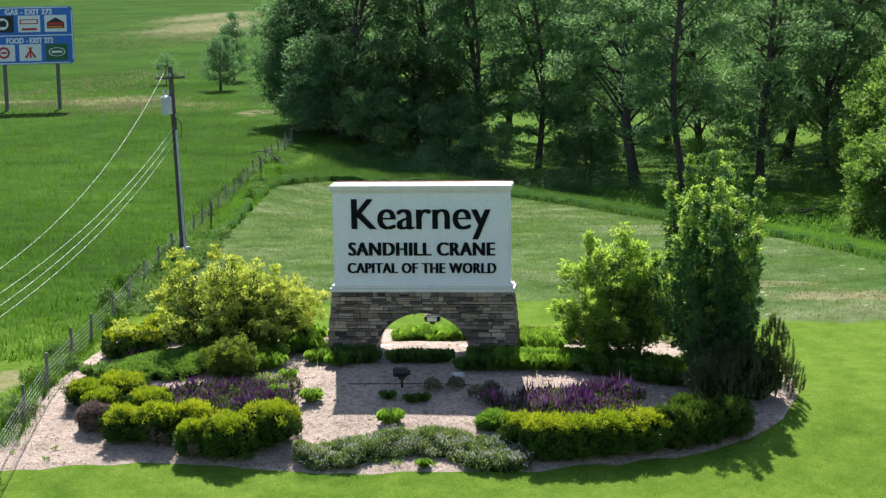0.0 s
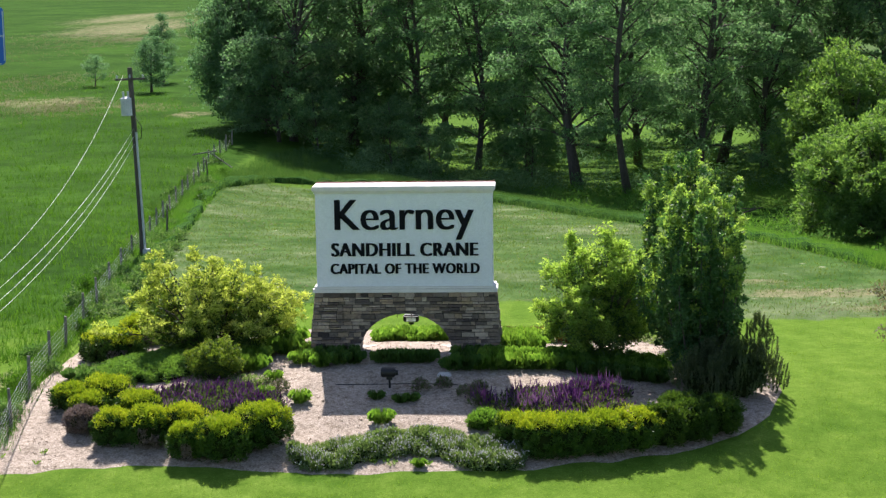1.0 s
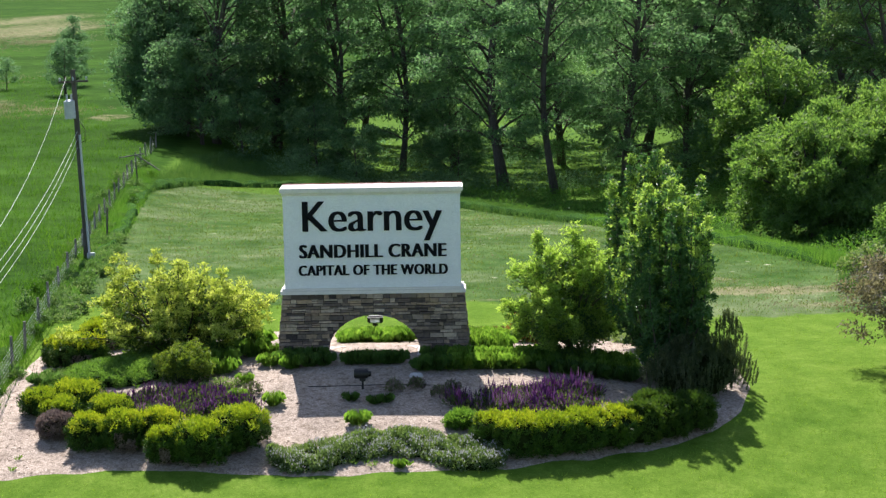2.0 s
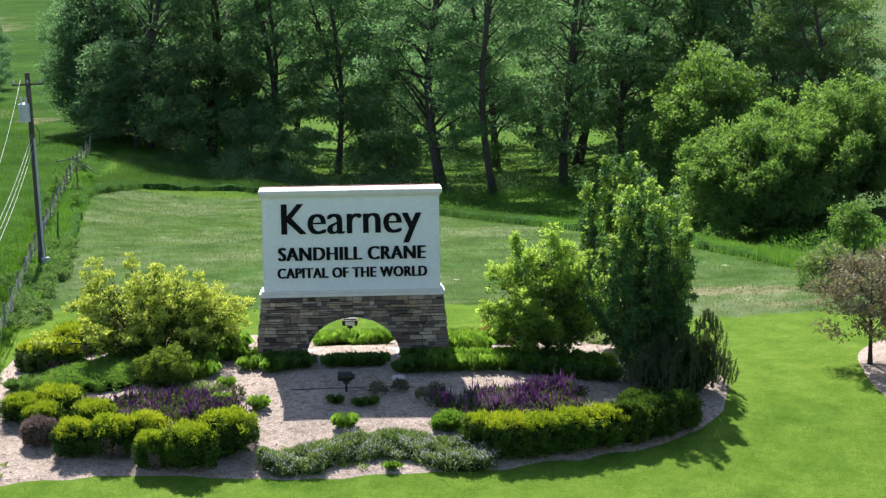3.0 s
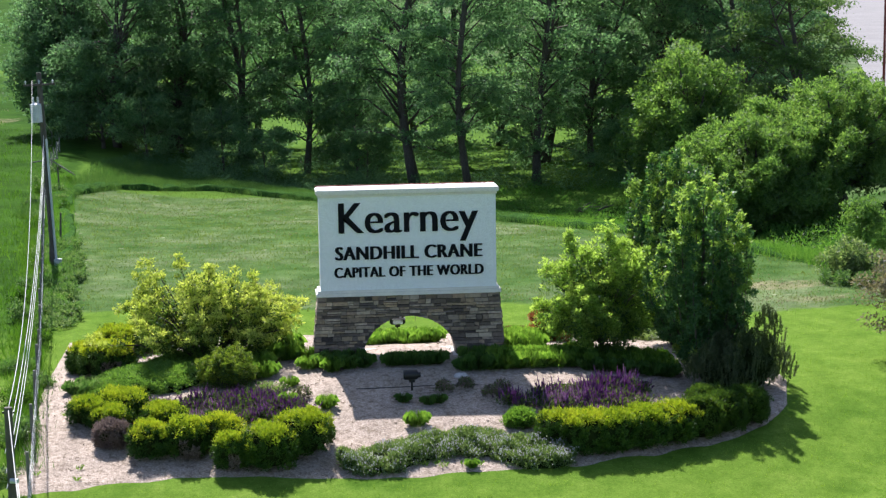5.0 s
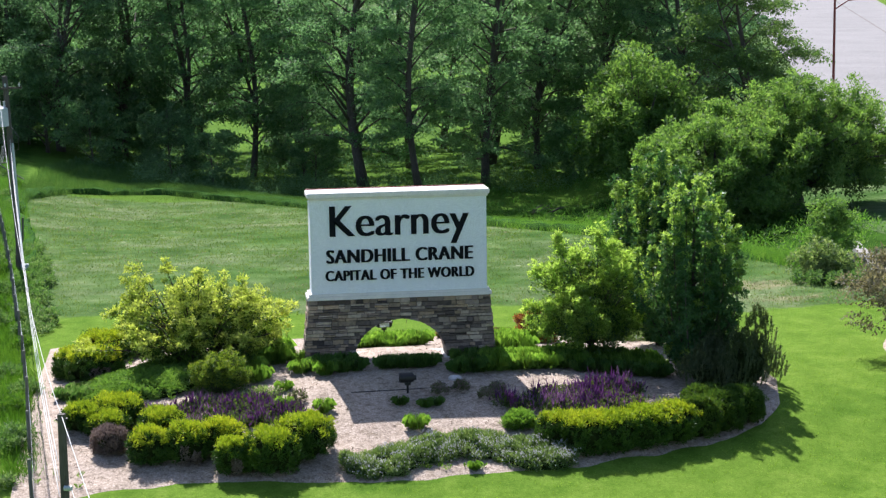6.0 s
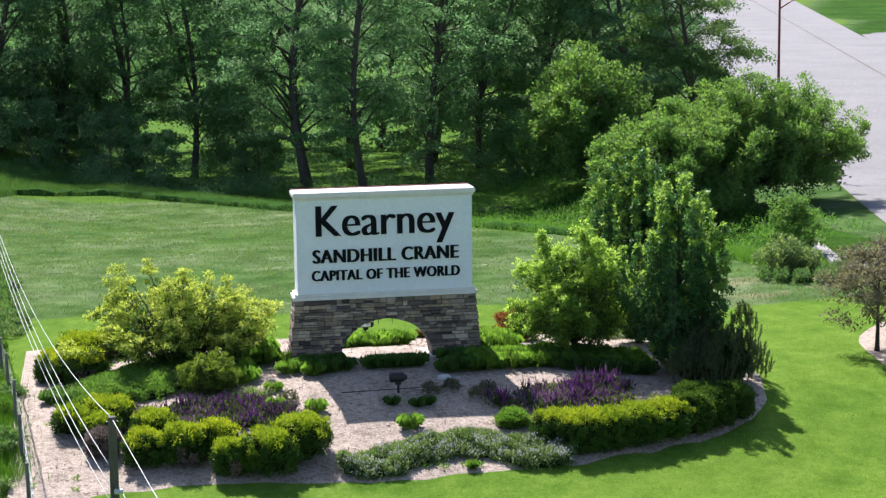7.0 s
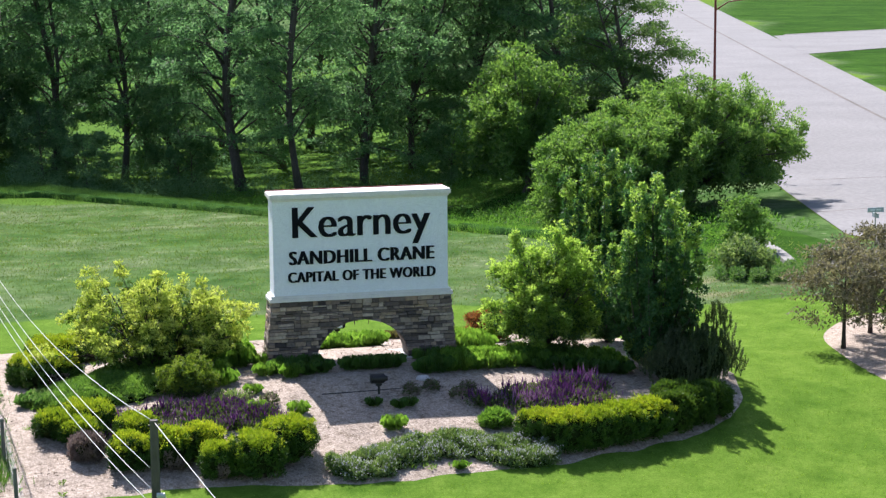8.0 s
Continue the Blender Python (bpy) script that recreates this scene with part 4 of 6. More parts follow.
def tufted(name, label, x, y, rx, ry, low, tall, ends, tufts, per, leaf_len, tuft_r, leaf, inner, seed, trunk_r=0.06, group="", category="shrub", stems=1, fan=2.2, lift=0.55, ragged=0.25, under=None, belly=0.36, deepest=0.55):
    """A crown of branches of uneven reach, each ending in a fan of small leaf tufts, over inner leaves, most coloured
    dark for shade.
    """
    rng = np.random.default_rng(seed)
    wood, centres, sizes, deep = Wood(), [], [], []
    zc = low + (tall - low) * belly
    fork = Vector((0, 0, low * 0.8 + 0.1 * tall))
    if stems == 1:
        wood.limb([(0, 0, -0.2), (0.03 * tall, 0, fork.z * 0.6), fork, (0, 0, tall * 0.55)], [trunk_r * 1.25, trunk_r, trunk_r * 0.9, trunk_r * 0.4], 8)
    for i in range(ends):
        z = 1 - (1 + deepest) * (i + 0.5) / ends
        a = i * 2.39996 + rng.uniform(-0.3, 0.3)
        q = math.sqrt(max(0.0, 1 - z * z))
        u = rng.uniform(0.72, 1.10) if i % 4 else rng.uniform(0.45, 0.75)
        u *= 1.04 + ragged * noise.noise(Vector((q * math.cos(a), q * math.sin(a), z)) * 2.1 + Vector((seed, 0, 0)))
        end = Vector((q * math.cos(a) * rx * u, q * math.sin(a) * ry * u, zc + z * u * ((tall - zc) if z > 0 else (zc - low))))
        start = fork if stems == 1 else Vector((math.cos(a) * 0.15, math.sin(a) * 0.15, -0.1))
        mid = start.lerp(end, 0.55) + Vector((0, 0, 0.10 * tall))
        wood.limb([start, mid, end], [trunk_r * 0.5, trunk_r * 0.28, trunk_r * 0.08], 5)
        axis = (end - mid).normalized()
        for k in range(tufts):
            back = rng.uniform(0, 1)
            p = end - axis * back * fan * tuft_r * 1.3 + Vector(rng.normal(0, fan * tuft_r * (0.30 + 0.35 * back), 3)) * 0.8
            p.z += abs(rng.normal(0, lift * tuft_r))
            centres.append(p)
            sizes.append(tuft_r * rng.uniform(0.6, 1.25))
        for k in range(4):
            deep.append(start.lerp(end, rng.uniform(0.55, 0.9)) + Vector(rng.normal(0, tuft_r, 3)))
    sizes = np.array(sizes)
    v = clump_leaves(rng, np.array([tuple(c) for c in centres]), np.stack([sizes, sizes, sizes * 0.75], 1), per, leaf_len, leaf_len * 0.5, 0.5, 0.5, 0.75)
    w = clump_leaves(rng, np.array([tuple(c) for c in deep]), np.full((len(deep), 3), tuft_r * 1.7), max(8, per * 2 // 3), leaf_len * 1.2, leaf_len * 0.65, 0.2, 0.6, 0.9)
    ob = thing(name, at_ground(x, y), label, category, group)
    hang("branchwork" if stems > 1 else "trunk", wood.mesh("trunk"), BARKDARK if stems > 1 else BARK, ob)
    # Tuft undersides take a darker leaf that paints their shade.
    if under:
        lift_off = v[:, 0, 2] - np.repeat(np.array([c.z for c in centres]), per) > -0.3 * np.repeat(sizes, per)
        hang("lower_foliage", quads("lower_foliage", v[~lift_off], 3), under, ob, "older green leaves below the tips, darkened for underside shade")
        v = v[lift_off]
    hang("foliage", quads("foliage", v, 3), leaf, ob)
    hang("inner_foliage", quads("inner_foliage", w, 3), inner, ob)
    return ob


def columnar_maple(x, y, tall, rad, seed, label):
    """A dense vase-shaped maple: upright plumes of small leaf clusters, their tips coloured lighter as if sunlit."""
    rng = np.random.default_rng(seed)
    wood, arms, body, tips, br, tr = Wood(), [], [], [], [], []
    wood.limb([(0, 0, -0.2), (0.03, 0, tall * 0.3), (0, 0.04, tall * 0.85)], [0.15, 0.11, 0.02], 9)
    plumes = 32
    for i in range(plumes):
        q = math.sqrt((i + 0.3) / plumes)
        a = i * 2.39996 + rng.uniform(-0.3, 0.3)
        r = q * rad * rng.uniform(0.80, 1.08)
        top = tall * (1 - 0.08 * q * q) * (rng.uniform(0.86, 1.0) if q < 0.6 else rng.uniform(0.55, 0.97))
        if i == 0:
            top = tall
        out = Vector((math.cos(a) * r, math.sin(a) * r, 0))
        foot = tall * 0.05
        axis = [Vector((0, 0, foot)), out * 0.55 + Vector((0, 0, foot + 0.14 * tall * rng.uniform(0.4, 1.2))), out * 0.95 + Vector((0, 0, 0.5 * top + 0.05 * tall)), out * 1.05 + Vector((0, 0, top))]
        arms.append(Wood().limb(axis, [0.045, 0.035, 0.02, 0.006], 5).mesh("limb"))
        fat = rng.uniform(0.26, 0.36)
        n = int(top / 0.105)
        for k in range(n):
            f = (k + rng.uniform(0, 1)) / n
            g = f * 3
            j = min(int(g), 2)
            p = axis[j].lerp(axis[j + 1], g - j)
            wide = fat * (1.1 - 0.75 * max(0, f - 0.62) / 0.38)
            b, off = rng.uniform(0, 6.283), wide * rng.uniform(0.3, 1.0)
            p = p + Vector((math.cos(b) * off, math.sin(b) * off, rng.normal(0, 0.06)))
            w = rng.uniform(0.10, 0.20)
            # Upper and outer clusters take the bright leaf: painted sun.
            if rng.random() < smooth(0.74, 1.0, f) * 0.6 + 0.04 + 0.08 * q * f:
                tips.append(p)
                tr.append(w)
            else:
                body.append(p)
                br.append(w)
    ob = thing("columnar_maple", at_ground(x, y), label, "tree", "columnar maples")
    hang("trunk", wood.mesh("trunk"), BARK, ob)
    for arm in arms:
        hang("limb", arm, BARK, ob)
    for name, pts, rr, leaf, note in (("crown", body, br, LEAF_MAPLE, ""), ("young_growth", tips, tr, LEAF_MAPLETIP, "leaf clusters coloured lighter as sunlit tips")):
        rr = np.array(rr)
        v = clump_leaves(rng, np.array([tuple(p) for p in pts]), np.stack([rr, rr, rr], 1), 42, 0.11, 0.085, 0.15, 0.42, 0.9)
        hang(name, quads(name, v, 3), leaf, ob, note)
    return ob


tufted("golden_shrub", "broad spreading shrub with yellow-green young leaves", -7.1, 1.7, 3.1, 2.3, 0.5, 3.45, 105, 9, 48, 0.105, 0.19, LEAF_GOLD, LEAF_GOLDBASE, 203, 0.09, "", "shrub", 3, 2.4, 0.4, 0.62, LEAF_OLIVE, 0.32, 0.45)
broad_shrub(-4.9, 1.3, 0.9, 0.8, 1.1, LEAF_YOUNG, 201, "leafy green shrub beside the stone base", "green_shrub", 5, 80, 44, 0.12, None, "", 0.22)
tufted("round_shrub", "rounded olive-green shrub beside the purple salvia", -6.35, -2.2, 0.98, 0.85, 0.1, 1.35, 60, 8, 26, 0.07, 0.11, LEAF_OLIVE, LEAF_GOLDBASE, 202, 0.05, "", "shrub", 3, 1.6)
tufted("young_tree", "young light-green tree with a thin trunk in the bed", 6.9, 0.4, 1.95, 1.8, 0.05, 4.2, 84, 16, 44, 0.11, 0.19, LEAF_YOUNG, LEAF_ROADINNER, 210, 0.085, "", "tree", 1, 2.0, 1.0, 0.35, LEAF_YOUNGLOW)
columnar_maple(10.05, -1.8, 7.0, 1.85, 211, "tall narrow dark-green maple with lighter leaf tips")
columnar_maple(10.2, 3.4, 7.45, 1.8, 212, "tall narrow dark-green maple standing behind its twin")


def mugo_pine(x, y, r, tall, seed):
    """A pine of many upright candles set with needles."""
    rng = np.random.default_rng(seed)
    ob = thing("pine_shrub", at_ground(x, y), "dark bushy pine with upright grey-green shoots", "shrub")
    part("dark_core", core_mesh(r * 0.55, r * 0.55, tall * 0.26, seed, tall * 0.24), DARKCORE, ob)
    roots, ways, lens = [], [], []
    leaders = [(r * 0.5 * math.cos(k * 2.1 + seed), r * 0.5 * math.sin(k * 2.1 + seed), tall * (1.0 - 0.13 * k)) for k in range(4)]
    for s in range(640):
        u, w, peak = leaders[int(rng.integers(4))]
        f = rng.uniform(0.06, 1.0) ** 0.9
        a, q = rng.uniform(0, 6.283), math.sqrt(rng.uniform(0.05, 1))
        reach = r * 0.66 * (1 - f) ** 0.6 + 0.10
        base = Vector((u * (1 - 0.2 * f) + q * reach * math.cos(a), w * (1 - 0.2 * f) + q * reach * math.sin(a), (peak - 0.35) * f))
        way = Vector((math.cos(a) * q * 0.35 * (1 - f) + rng.normal(0, 0.07), math.sin(a) * q * 0.35 * (1 - f), 1.0)).normalized()
        l = rng.uniform(0.25, 0.5)
        for n in range(56):
            p = base + way * l * rng.uniform(0, 1)
            roots.append(p)
            d = Vector(rng.normal(size=3)).normalized()
            ways.append(d * 0.8 + way * 0.9)
            lens.append(0.10)
    v = blades(rng, np.array([tuple(p) for p in roots]), np.array([tuple(p) for p in ways]), np.array(lens), 0.022)
    hang("needles", quads("needles", v, 3), LEAF_PINE, ob)


mugo_pine(11.35, -3.2, 1.5, 2.75, 220)
mugo_pine(10.2, -3.6, 1.15, 1.9, 221)


def flower_patch(x0, x1, y0, y1, tall, leaf, flower, seed, name, label, count, spike=True, wave=0.0, tilt=0.0):
    """A drift of perennials: leafy bases and flower spikes."""
    rng = np.random.default_rng(seed)
    cx, cy = (x0 + x1) / 2, (y0 + y1) / 2
    base = height(cx, cy)
    ob = thing(name, Matrix.Translation((cx, cy, base)), label, "flowers", "", "stuff")
    a, q = rng.uniform(0, 6.283, count), np.sqrt(rng.uniform(0, 1, count))
    edge = 1 + 0.14 * np.sin(a * 3 + seed) + 0.08 * np.sin(a * 7)
    px, py = q * edge * np.cos(a) * (x1 - x0) / 2, q * edge * np.sin(a) * (y1 - y0) / 2
    py += wave * (px / ((x1 - x0) / 2)) ** 2 + tilt * px
    pz = np.array([height(cx + u, cy + w) - base for u, w in zip(px, py)])
    root = np.stack([px, py, pz], 1)
    kept = np.array([noise.noise((u * 0.9 + seed, w * 1.6, 4.0)) > rng.uniform(-0.9, 0.0) for u, w in zip(px, py)])
    px, py, root = px[kept], py[kept], root[kept]
    count = len(px)
    lump = 0.8 + 0.65 * np.array([noise.noise((u * 1.3, w * 1.3, seed)) for u, w in zip(px, py)])
    v = clump_leaves(rng, root + np.stack([0 * px, 0 * px, tall * 0.36 * lump], 1), np.full((count, 3), (0.16, 0.16, tall * 0.36)), 20, 0.11, 0.045, 0.7, 0.6, 0.6)
    hang("leaves", quads("leaves", v), leaf, ob)
    k = 3 if spike else 2
    r2 = np.repeat(root, k, 0) + np.concatenate([rng.normal(0, 0.10, (count * k, 2)), np.zeros((count * k, 1))], 1)
    l2 = np.repeat(lump, k) * tall * rng.uniform(0.45, 1.2, count * k)
    way = np.concatenate([rng.normal(0, 0.28, (count * k, 2)), np.ones((count * k, 1))], 1)
    if spike:
        tops = r2 + way * (l2 * 0.45)[:, None]
        sp = blades(rng, tops, way, l2 * 0.7, 0.042)
        sp2 = blades(rng, tops, way, l2 * 0.55, 0.042)
        pale = np.array([noise.noise((p[0] * 0.8, p[1] * 0.8, 1.0)) for p in tops]) + rng.normal(0, 0.2, len(tops)) > 0.16
        hang("flower_spikes", quads("flower_spikes", np.concatenate([sp[~pale], sp2[~pale]])), flower, ob)
        hang("faded_spikes", quads("faded_spikes", np.concatenate([sp[pale], sp2[pale]])), LEAF_LILAC, ob, "faded lilac-pink flower spikes")
    else:
        tops = r2 + way * l2[:, None] * 0.62
        hang("flower_heads", quads("flower_heads", blades(rng, tops, way + rng.normal(0, 0.5, way.shape), 0.06, 0.04)), flower, ob)
    return ob


def catmint_drift():
    """A long mounded drift of catmint that bends round a bay of bare gravel."""
    rng = np.random.default_rng(232)
    xs = (-2.9, -2.3, -1.2, -0.5, 0.8, 1.9, 2.7, 3.6, 4.3)
    front = (-9.2, -9.65, -9.75, -9.15, -8.7, -9.0, -9.7, -9.75, -9.4)
    back = (-8.8, -8.3, -7.85, -7.45, -7.25, -7.35, -7.65, -8.0, -8.6)
    ob = thing("grey_catmint", at_ground(0.6, -8.4), "sprawling grey-green catmint with pale lavender flowers", "flowers", "", "stuff")
    base = Vector((0.6, -8.4, height(0.6, -8.4)))
    leaves, heads, ways = [], [], []
    for n in range(1500):
        x = rng.uniform(-2.9, 4.3)
        y0, y1 = float(np.interp(x, xs, front)), float(np.interp(x, xs, back))
        w = rng.uniform(-1, 1)
        y = (y0 + y1) / 2 + w * (y1 - y0) / 2
        lump = 0.74 + 0.62 * noise.noise((x * 1.3, y * 1.3, 8)) + 0.42 * noise.noise((x * 3.1, y * 3.1, 2))
        z = 0.55 * lump * math.sqrt(max(0.03, 1 - abs(w) ** 2.6))
        p = Vector((x, y, height(x, y))) - base
        leaves.append((p.x, p.y, p.z + z * 0.75))
        bloom = noise.noise((x * 1.7, y * 2.4, 12.0)) - 0.35 * w
        for k in range(3 if bloom > 0.15 else 1 if bloom > -0.2 else 0):
            q = (p.x + rng.normal(0, 0.09), p.y + rng.normal(0, 0.09), p.z + z * 0.95 + rng.uniform(0.0, 0.12))
            heads.append(q)
            ways.append((rng.normal(0, 0.4), w * 0.3 + rng.normal(0, 0.4), 1.0))
    v = clump_leaves(rng, np.array(leaves), np.full((len(leaves), 3), (0.12, 0.12, 0.14)), 26, 0.095, 0.036, 0.9, 0.5, 0.6)
    hang("leaves", quads("leaves", v, 3), LEAF_GREY, ob)
    hang("flower_heads", quads("flower_heads", blades(rng, np.array(heads), np.array(ways), 0.07, 0.036)), LEAF_CATFLOWER, ob, "small pale lavender flower heads")
    part("dark_core", catmint_core(xs, front, back, base), DARKCORE, ob)


def catmint_core(xs, front, back, base):
    bm = bmesh.new()
    rows = []
    for i in range(60):
        x = -2.8 + 7.0 * i / 59
        y0, y1 = float(np.interp(x, xs, front)) + 0.1, float(np.interp(x, xs, back)) - 0.1
        rows.append([bm.verts.new(Vector((x, y0 + (y1 - y0) * k / 10, height(x, y0 + (y1 - y0) * k / 10) + 0.30 * math.sqrt(max(0, 1 - (k / 5 - 1) ** 2)) - 0.04)) - base) for k in range(11)])
    for a, b in zip(rows, rows[1:]):
        for k in range(10):
            bm.faces.new((a[k], b[k], b[k + 1], a[k + 1]))
    return bm


flower_patch(-9.2, -3.6, -5.75, -3.5, 0.44, LEAF_SALVIA, LEAF_PURPLE, 230, "purple_salvia", "drift of deep purple salvia spikes over green leaves", 1000, tilt=-0.05)
flower_patch(2.9, 7.8, -6.1, -3.8, 0.50, LEAF_SALVIA, LEAF_PURPLE, 231, "purple_salvia", "drift of deep purple salvia in front of daylilies", 960, wave=0.3, tilt=0.22)
flower_patch(-5.6, -4.5, -3.7, -2.7, 0.4, LEAF_GREY, LEAF_PINK, 234, "pink_perennial", "pale pink flowering perennial beside the salvia", 90, False)
catmint_drift()
flower_patch(8.6, 11.0, 4.2, 5.8, 0.5, LEAF_GREY, LEAF_CATFLOWER, 233, "grey_catmint", "patch of pale lavender catmint behind the maple", 200, False)

for x, y, r, t in ((-5.2, -1.5, 0.6, 0.5), (-3.6, 0.4, 0.4, 0.4), (-3.6, -1.0, 0.4, 0.4), (-2.8, -1.5, 0.4, 0.4), (-4.3, 0.6, 0.5, 0.6), (-4.28, -2.8, 0.3, 0.3), (-4.35, -4.2, 0.3, 0.3), (-3.13, -4.9, 0.3, 0.4), (-4.3, 1.7, 0.4, 0.7), (-5.3, -0.2, 0.5, 0.5)):
    daylily(x, y, r, t)
# Clumps in the sign's shadow get the dark blade: shade in the colour.
for x, y in ((-2.8, -0.5), (-2.0, -0.55), (-2.2, -1.35), (-1.7, -1.3), (2.05, -0.65), (2.75, -0.5), (-3.1, -0.9)):
    daylily(x, y, 0.4, 0.4, LEAF_GRASSDARK, "daylily coloured dark for the shade at the foot of the stone base")
for i in range(6):
    daylily(-0.72 + 0.31 * i, -1.3 + 0.08 * (i % 2), 0.4, 0.4, LEAF_GRASSDARK, "daylily coloured dark for shade, in a row under the arch")
for i in range(10):
    daylily(1.75 + 0.46 * i, -2.1 + 0.09 * i, 0.4 + 0.1 * (i % 2), 0.4 + 0.1 * ((i * 3) % 2), LEAF_GRASSDARK if i < 2 else LEAF_GRASS, "green daylily in a long row beside the sign")
    if i > 2:
        daylily(1.85 + 0.43 * i, -1.35 + 0.09 * i, 0.5, 0.5, LEAF_GRASS, "bright green daylily in a long row beside the sign")
for i in range(6):
    for j in range(4):
        daylily(6.1 + 0.52 * i, -1.7 + 0.7 * j - 0.12 * i, 0.5, 0.4, LEAF_GRASSDARK if j < 1 else LEAF_GRASS, "green daylily under the young tree")
for x, y in ((3.5, 1.5), (4.0, 1.3), (4.5, 1.6), (4.2, 2.1), (3.7, 2.1), (3.6, 0.6), (4.3, 0.5)):
    daylily(x, y, 0.6, 0.6, LEAF_GRASS, "bright green grass clump beside the base")
for i in range(6):
    for j in range(2):
        daylily(-1.15 + 0.44 * i, 2.9 + 0.7 * j + 0.2 * (i % 3), 0.4 + 0.1 * (i % 2), 0.3 + 0.1 * ((i + j) % 3), LEAF_GRASS, "bright green daylily behind the sign")
for i in range(12):
    daylily(2.4 + 0.45 * i, 6.6 + 0.12 * (i % 3), 0.3, 0.3, LEAF_DEADGREEN, "low dry border plant along the bed")
for x, y in ((-0.6, -4.7), (0.2, -4.95), (0.55, -4.85)):
    daylily(x, y, 0.3, 0.25, LEAF_GRASSDARK, "small tuft coloured dark for the shaded gravel")
for i, (x, y, r) in enumerate(((0.8, -4.05, 0.30), (1.55, -3.85, 0.28), (2.35, -4.5, 0.36), (2.75, -4.05, 0.28), (-3.9, -3.9, 0.3))):
    rng = np.random.default_rng(260 + i)
    ob = thing("dry_perennial", at_ground(x, y), "small dry brown-purple perennial on the gravel", "plant", "dry perennials")
    k = 60
    a, q = rng.uniform(0, 6.283, k), np.sqrt(rng.uniform(0, 1, k))
    dome = np.stack([q * r * np.cos(a), q * r * np.sin(a), 0.06 + 0.36 * rng.uniform(0.2, 1, k) * np.sqrt(1 - 0.8 * q * q)], 1)
    v = clump_leaves(rng, dome, np.full((k, 3), 0.07), 14, 0.075, 0.032, 0.9, 0.6, 0.6)
    hang("dry_tuft", quads("dry_tuft", v[::2], 3), LEAF_DEAD, ob, "dry brown-purple stems")
    hang("leaf_clump", quads("leaf_clump", v[1::2], 3), LEAF_SALVIA, ob)


def lamp_conduit():
    """The thin pipe that feeds the front floodlight along the gravel."""
    pts = [(x, -3.55 + 0.03 * math.sin(x * 2), height(x, -3.55) + 0.04) for x in np.linspace(-2.1, 2.0, 16)]
    ob = hang("lamp_conduit", Wood().limb(pts, [0.022] * 16, 5).mesh("lamp_conduit"), BLACKMETAL, None)
    tagged(ob, "thin black cable conduit lying on the gravel", "pipe")


lamp_conduit()


def gravel_weeds():
    rng = np.random.default_rng(24)
    tufts = []
    for n in range(45):
        x, y = rng.uniform(-12.2, -3), rng.uniform(-9.6, 6)
        if n % 3 == 0:
            x, y = rng.uniform(-2, 3), rng.uniform(-9.4, -9.0)
        tufts.append(grass_clump(rng, 0.12, 0.14, 16, 0.02) + np.array([x, y, height(x, y) + 0.02]))
    ob = hang("gravel_weeds", quads("gravel_weeds", np.concatenate(tufts)), LEAF_GRASS, None)
    tagged(ob, "small green weeds sprouting through the gravel", "weeds", "", "stuff")
    roots = np.stack([rng.uniform(-12.4, 12.2, 3400), rng.uniform(-9.6, 7.5, 3400), np.zeros(3400)], 1)
    roots[:, 2] = [height(x, y) + 0.035 for x, y, _ in roots]
    inside = [float(np.interp(x, BED_X, BED_FRONT)) + 0.3 < y < float(np.interp(x, BED_X, BED_BACK)) - 0.3 for x, y, _ in roots]
    roots = roots[np.array(inside)]
    v = clump_leaves(rng, roots, np.full((len(roots), 3), (0.05, 0.05, 0.01)), 4, 0.045, 0.04, 0.2, 0.6, 0.9)
    ob = hang("loose_pebbles", quads("loose_pebbles", v), STONE, None)
    tagged(ob, "loose darker pebbles and chips strewn over the gravel", "pebbles", "", "stuff")


gravel_weeds()
globe_shrub(3.0, -6.6, 0.45, 0.45, LEAF_GRASS, "small bright green mound at the end of the hedge", "", 172, 0, "green_mound")
daylily(1.1, -9.4, 0.15, 0.25, LEAF_GRASS, "small bright weed in the gravel bay", "")
daylily(-0.3, -6.45, 0.4, 0.4, LEAF_GRASS, "pale green tuft behind the catmint", "")
for dx, dy in ((0, 0), (0.5, -0.25), (0.95, -0.1), (0.4, 0.4)):
    daylily(-11.5 + dx, -1.2 + dy, 0.5, 0.4, LEAF_FENCE, "pale grey-green grass tuft at the edge of the juniper", "pale grass tufts")


def edging_stone(x, y, r, seed):
    bm = core_mesh(r, r * 0.8, r * 0.5, seed, r * 0.2)
    ob = part("boulder", bm, CONCRETE, None)
    ob.matrix_world = at_ground(x, y)
    tagged(ob, "pale rounded boulder lying on the gravel", "stone", "boulders")


for i, (x, y, r) in enumerate(((1.5, -2.75, 0.24),)):
    edging_stone(x, y, r, 270 + i)


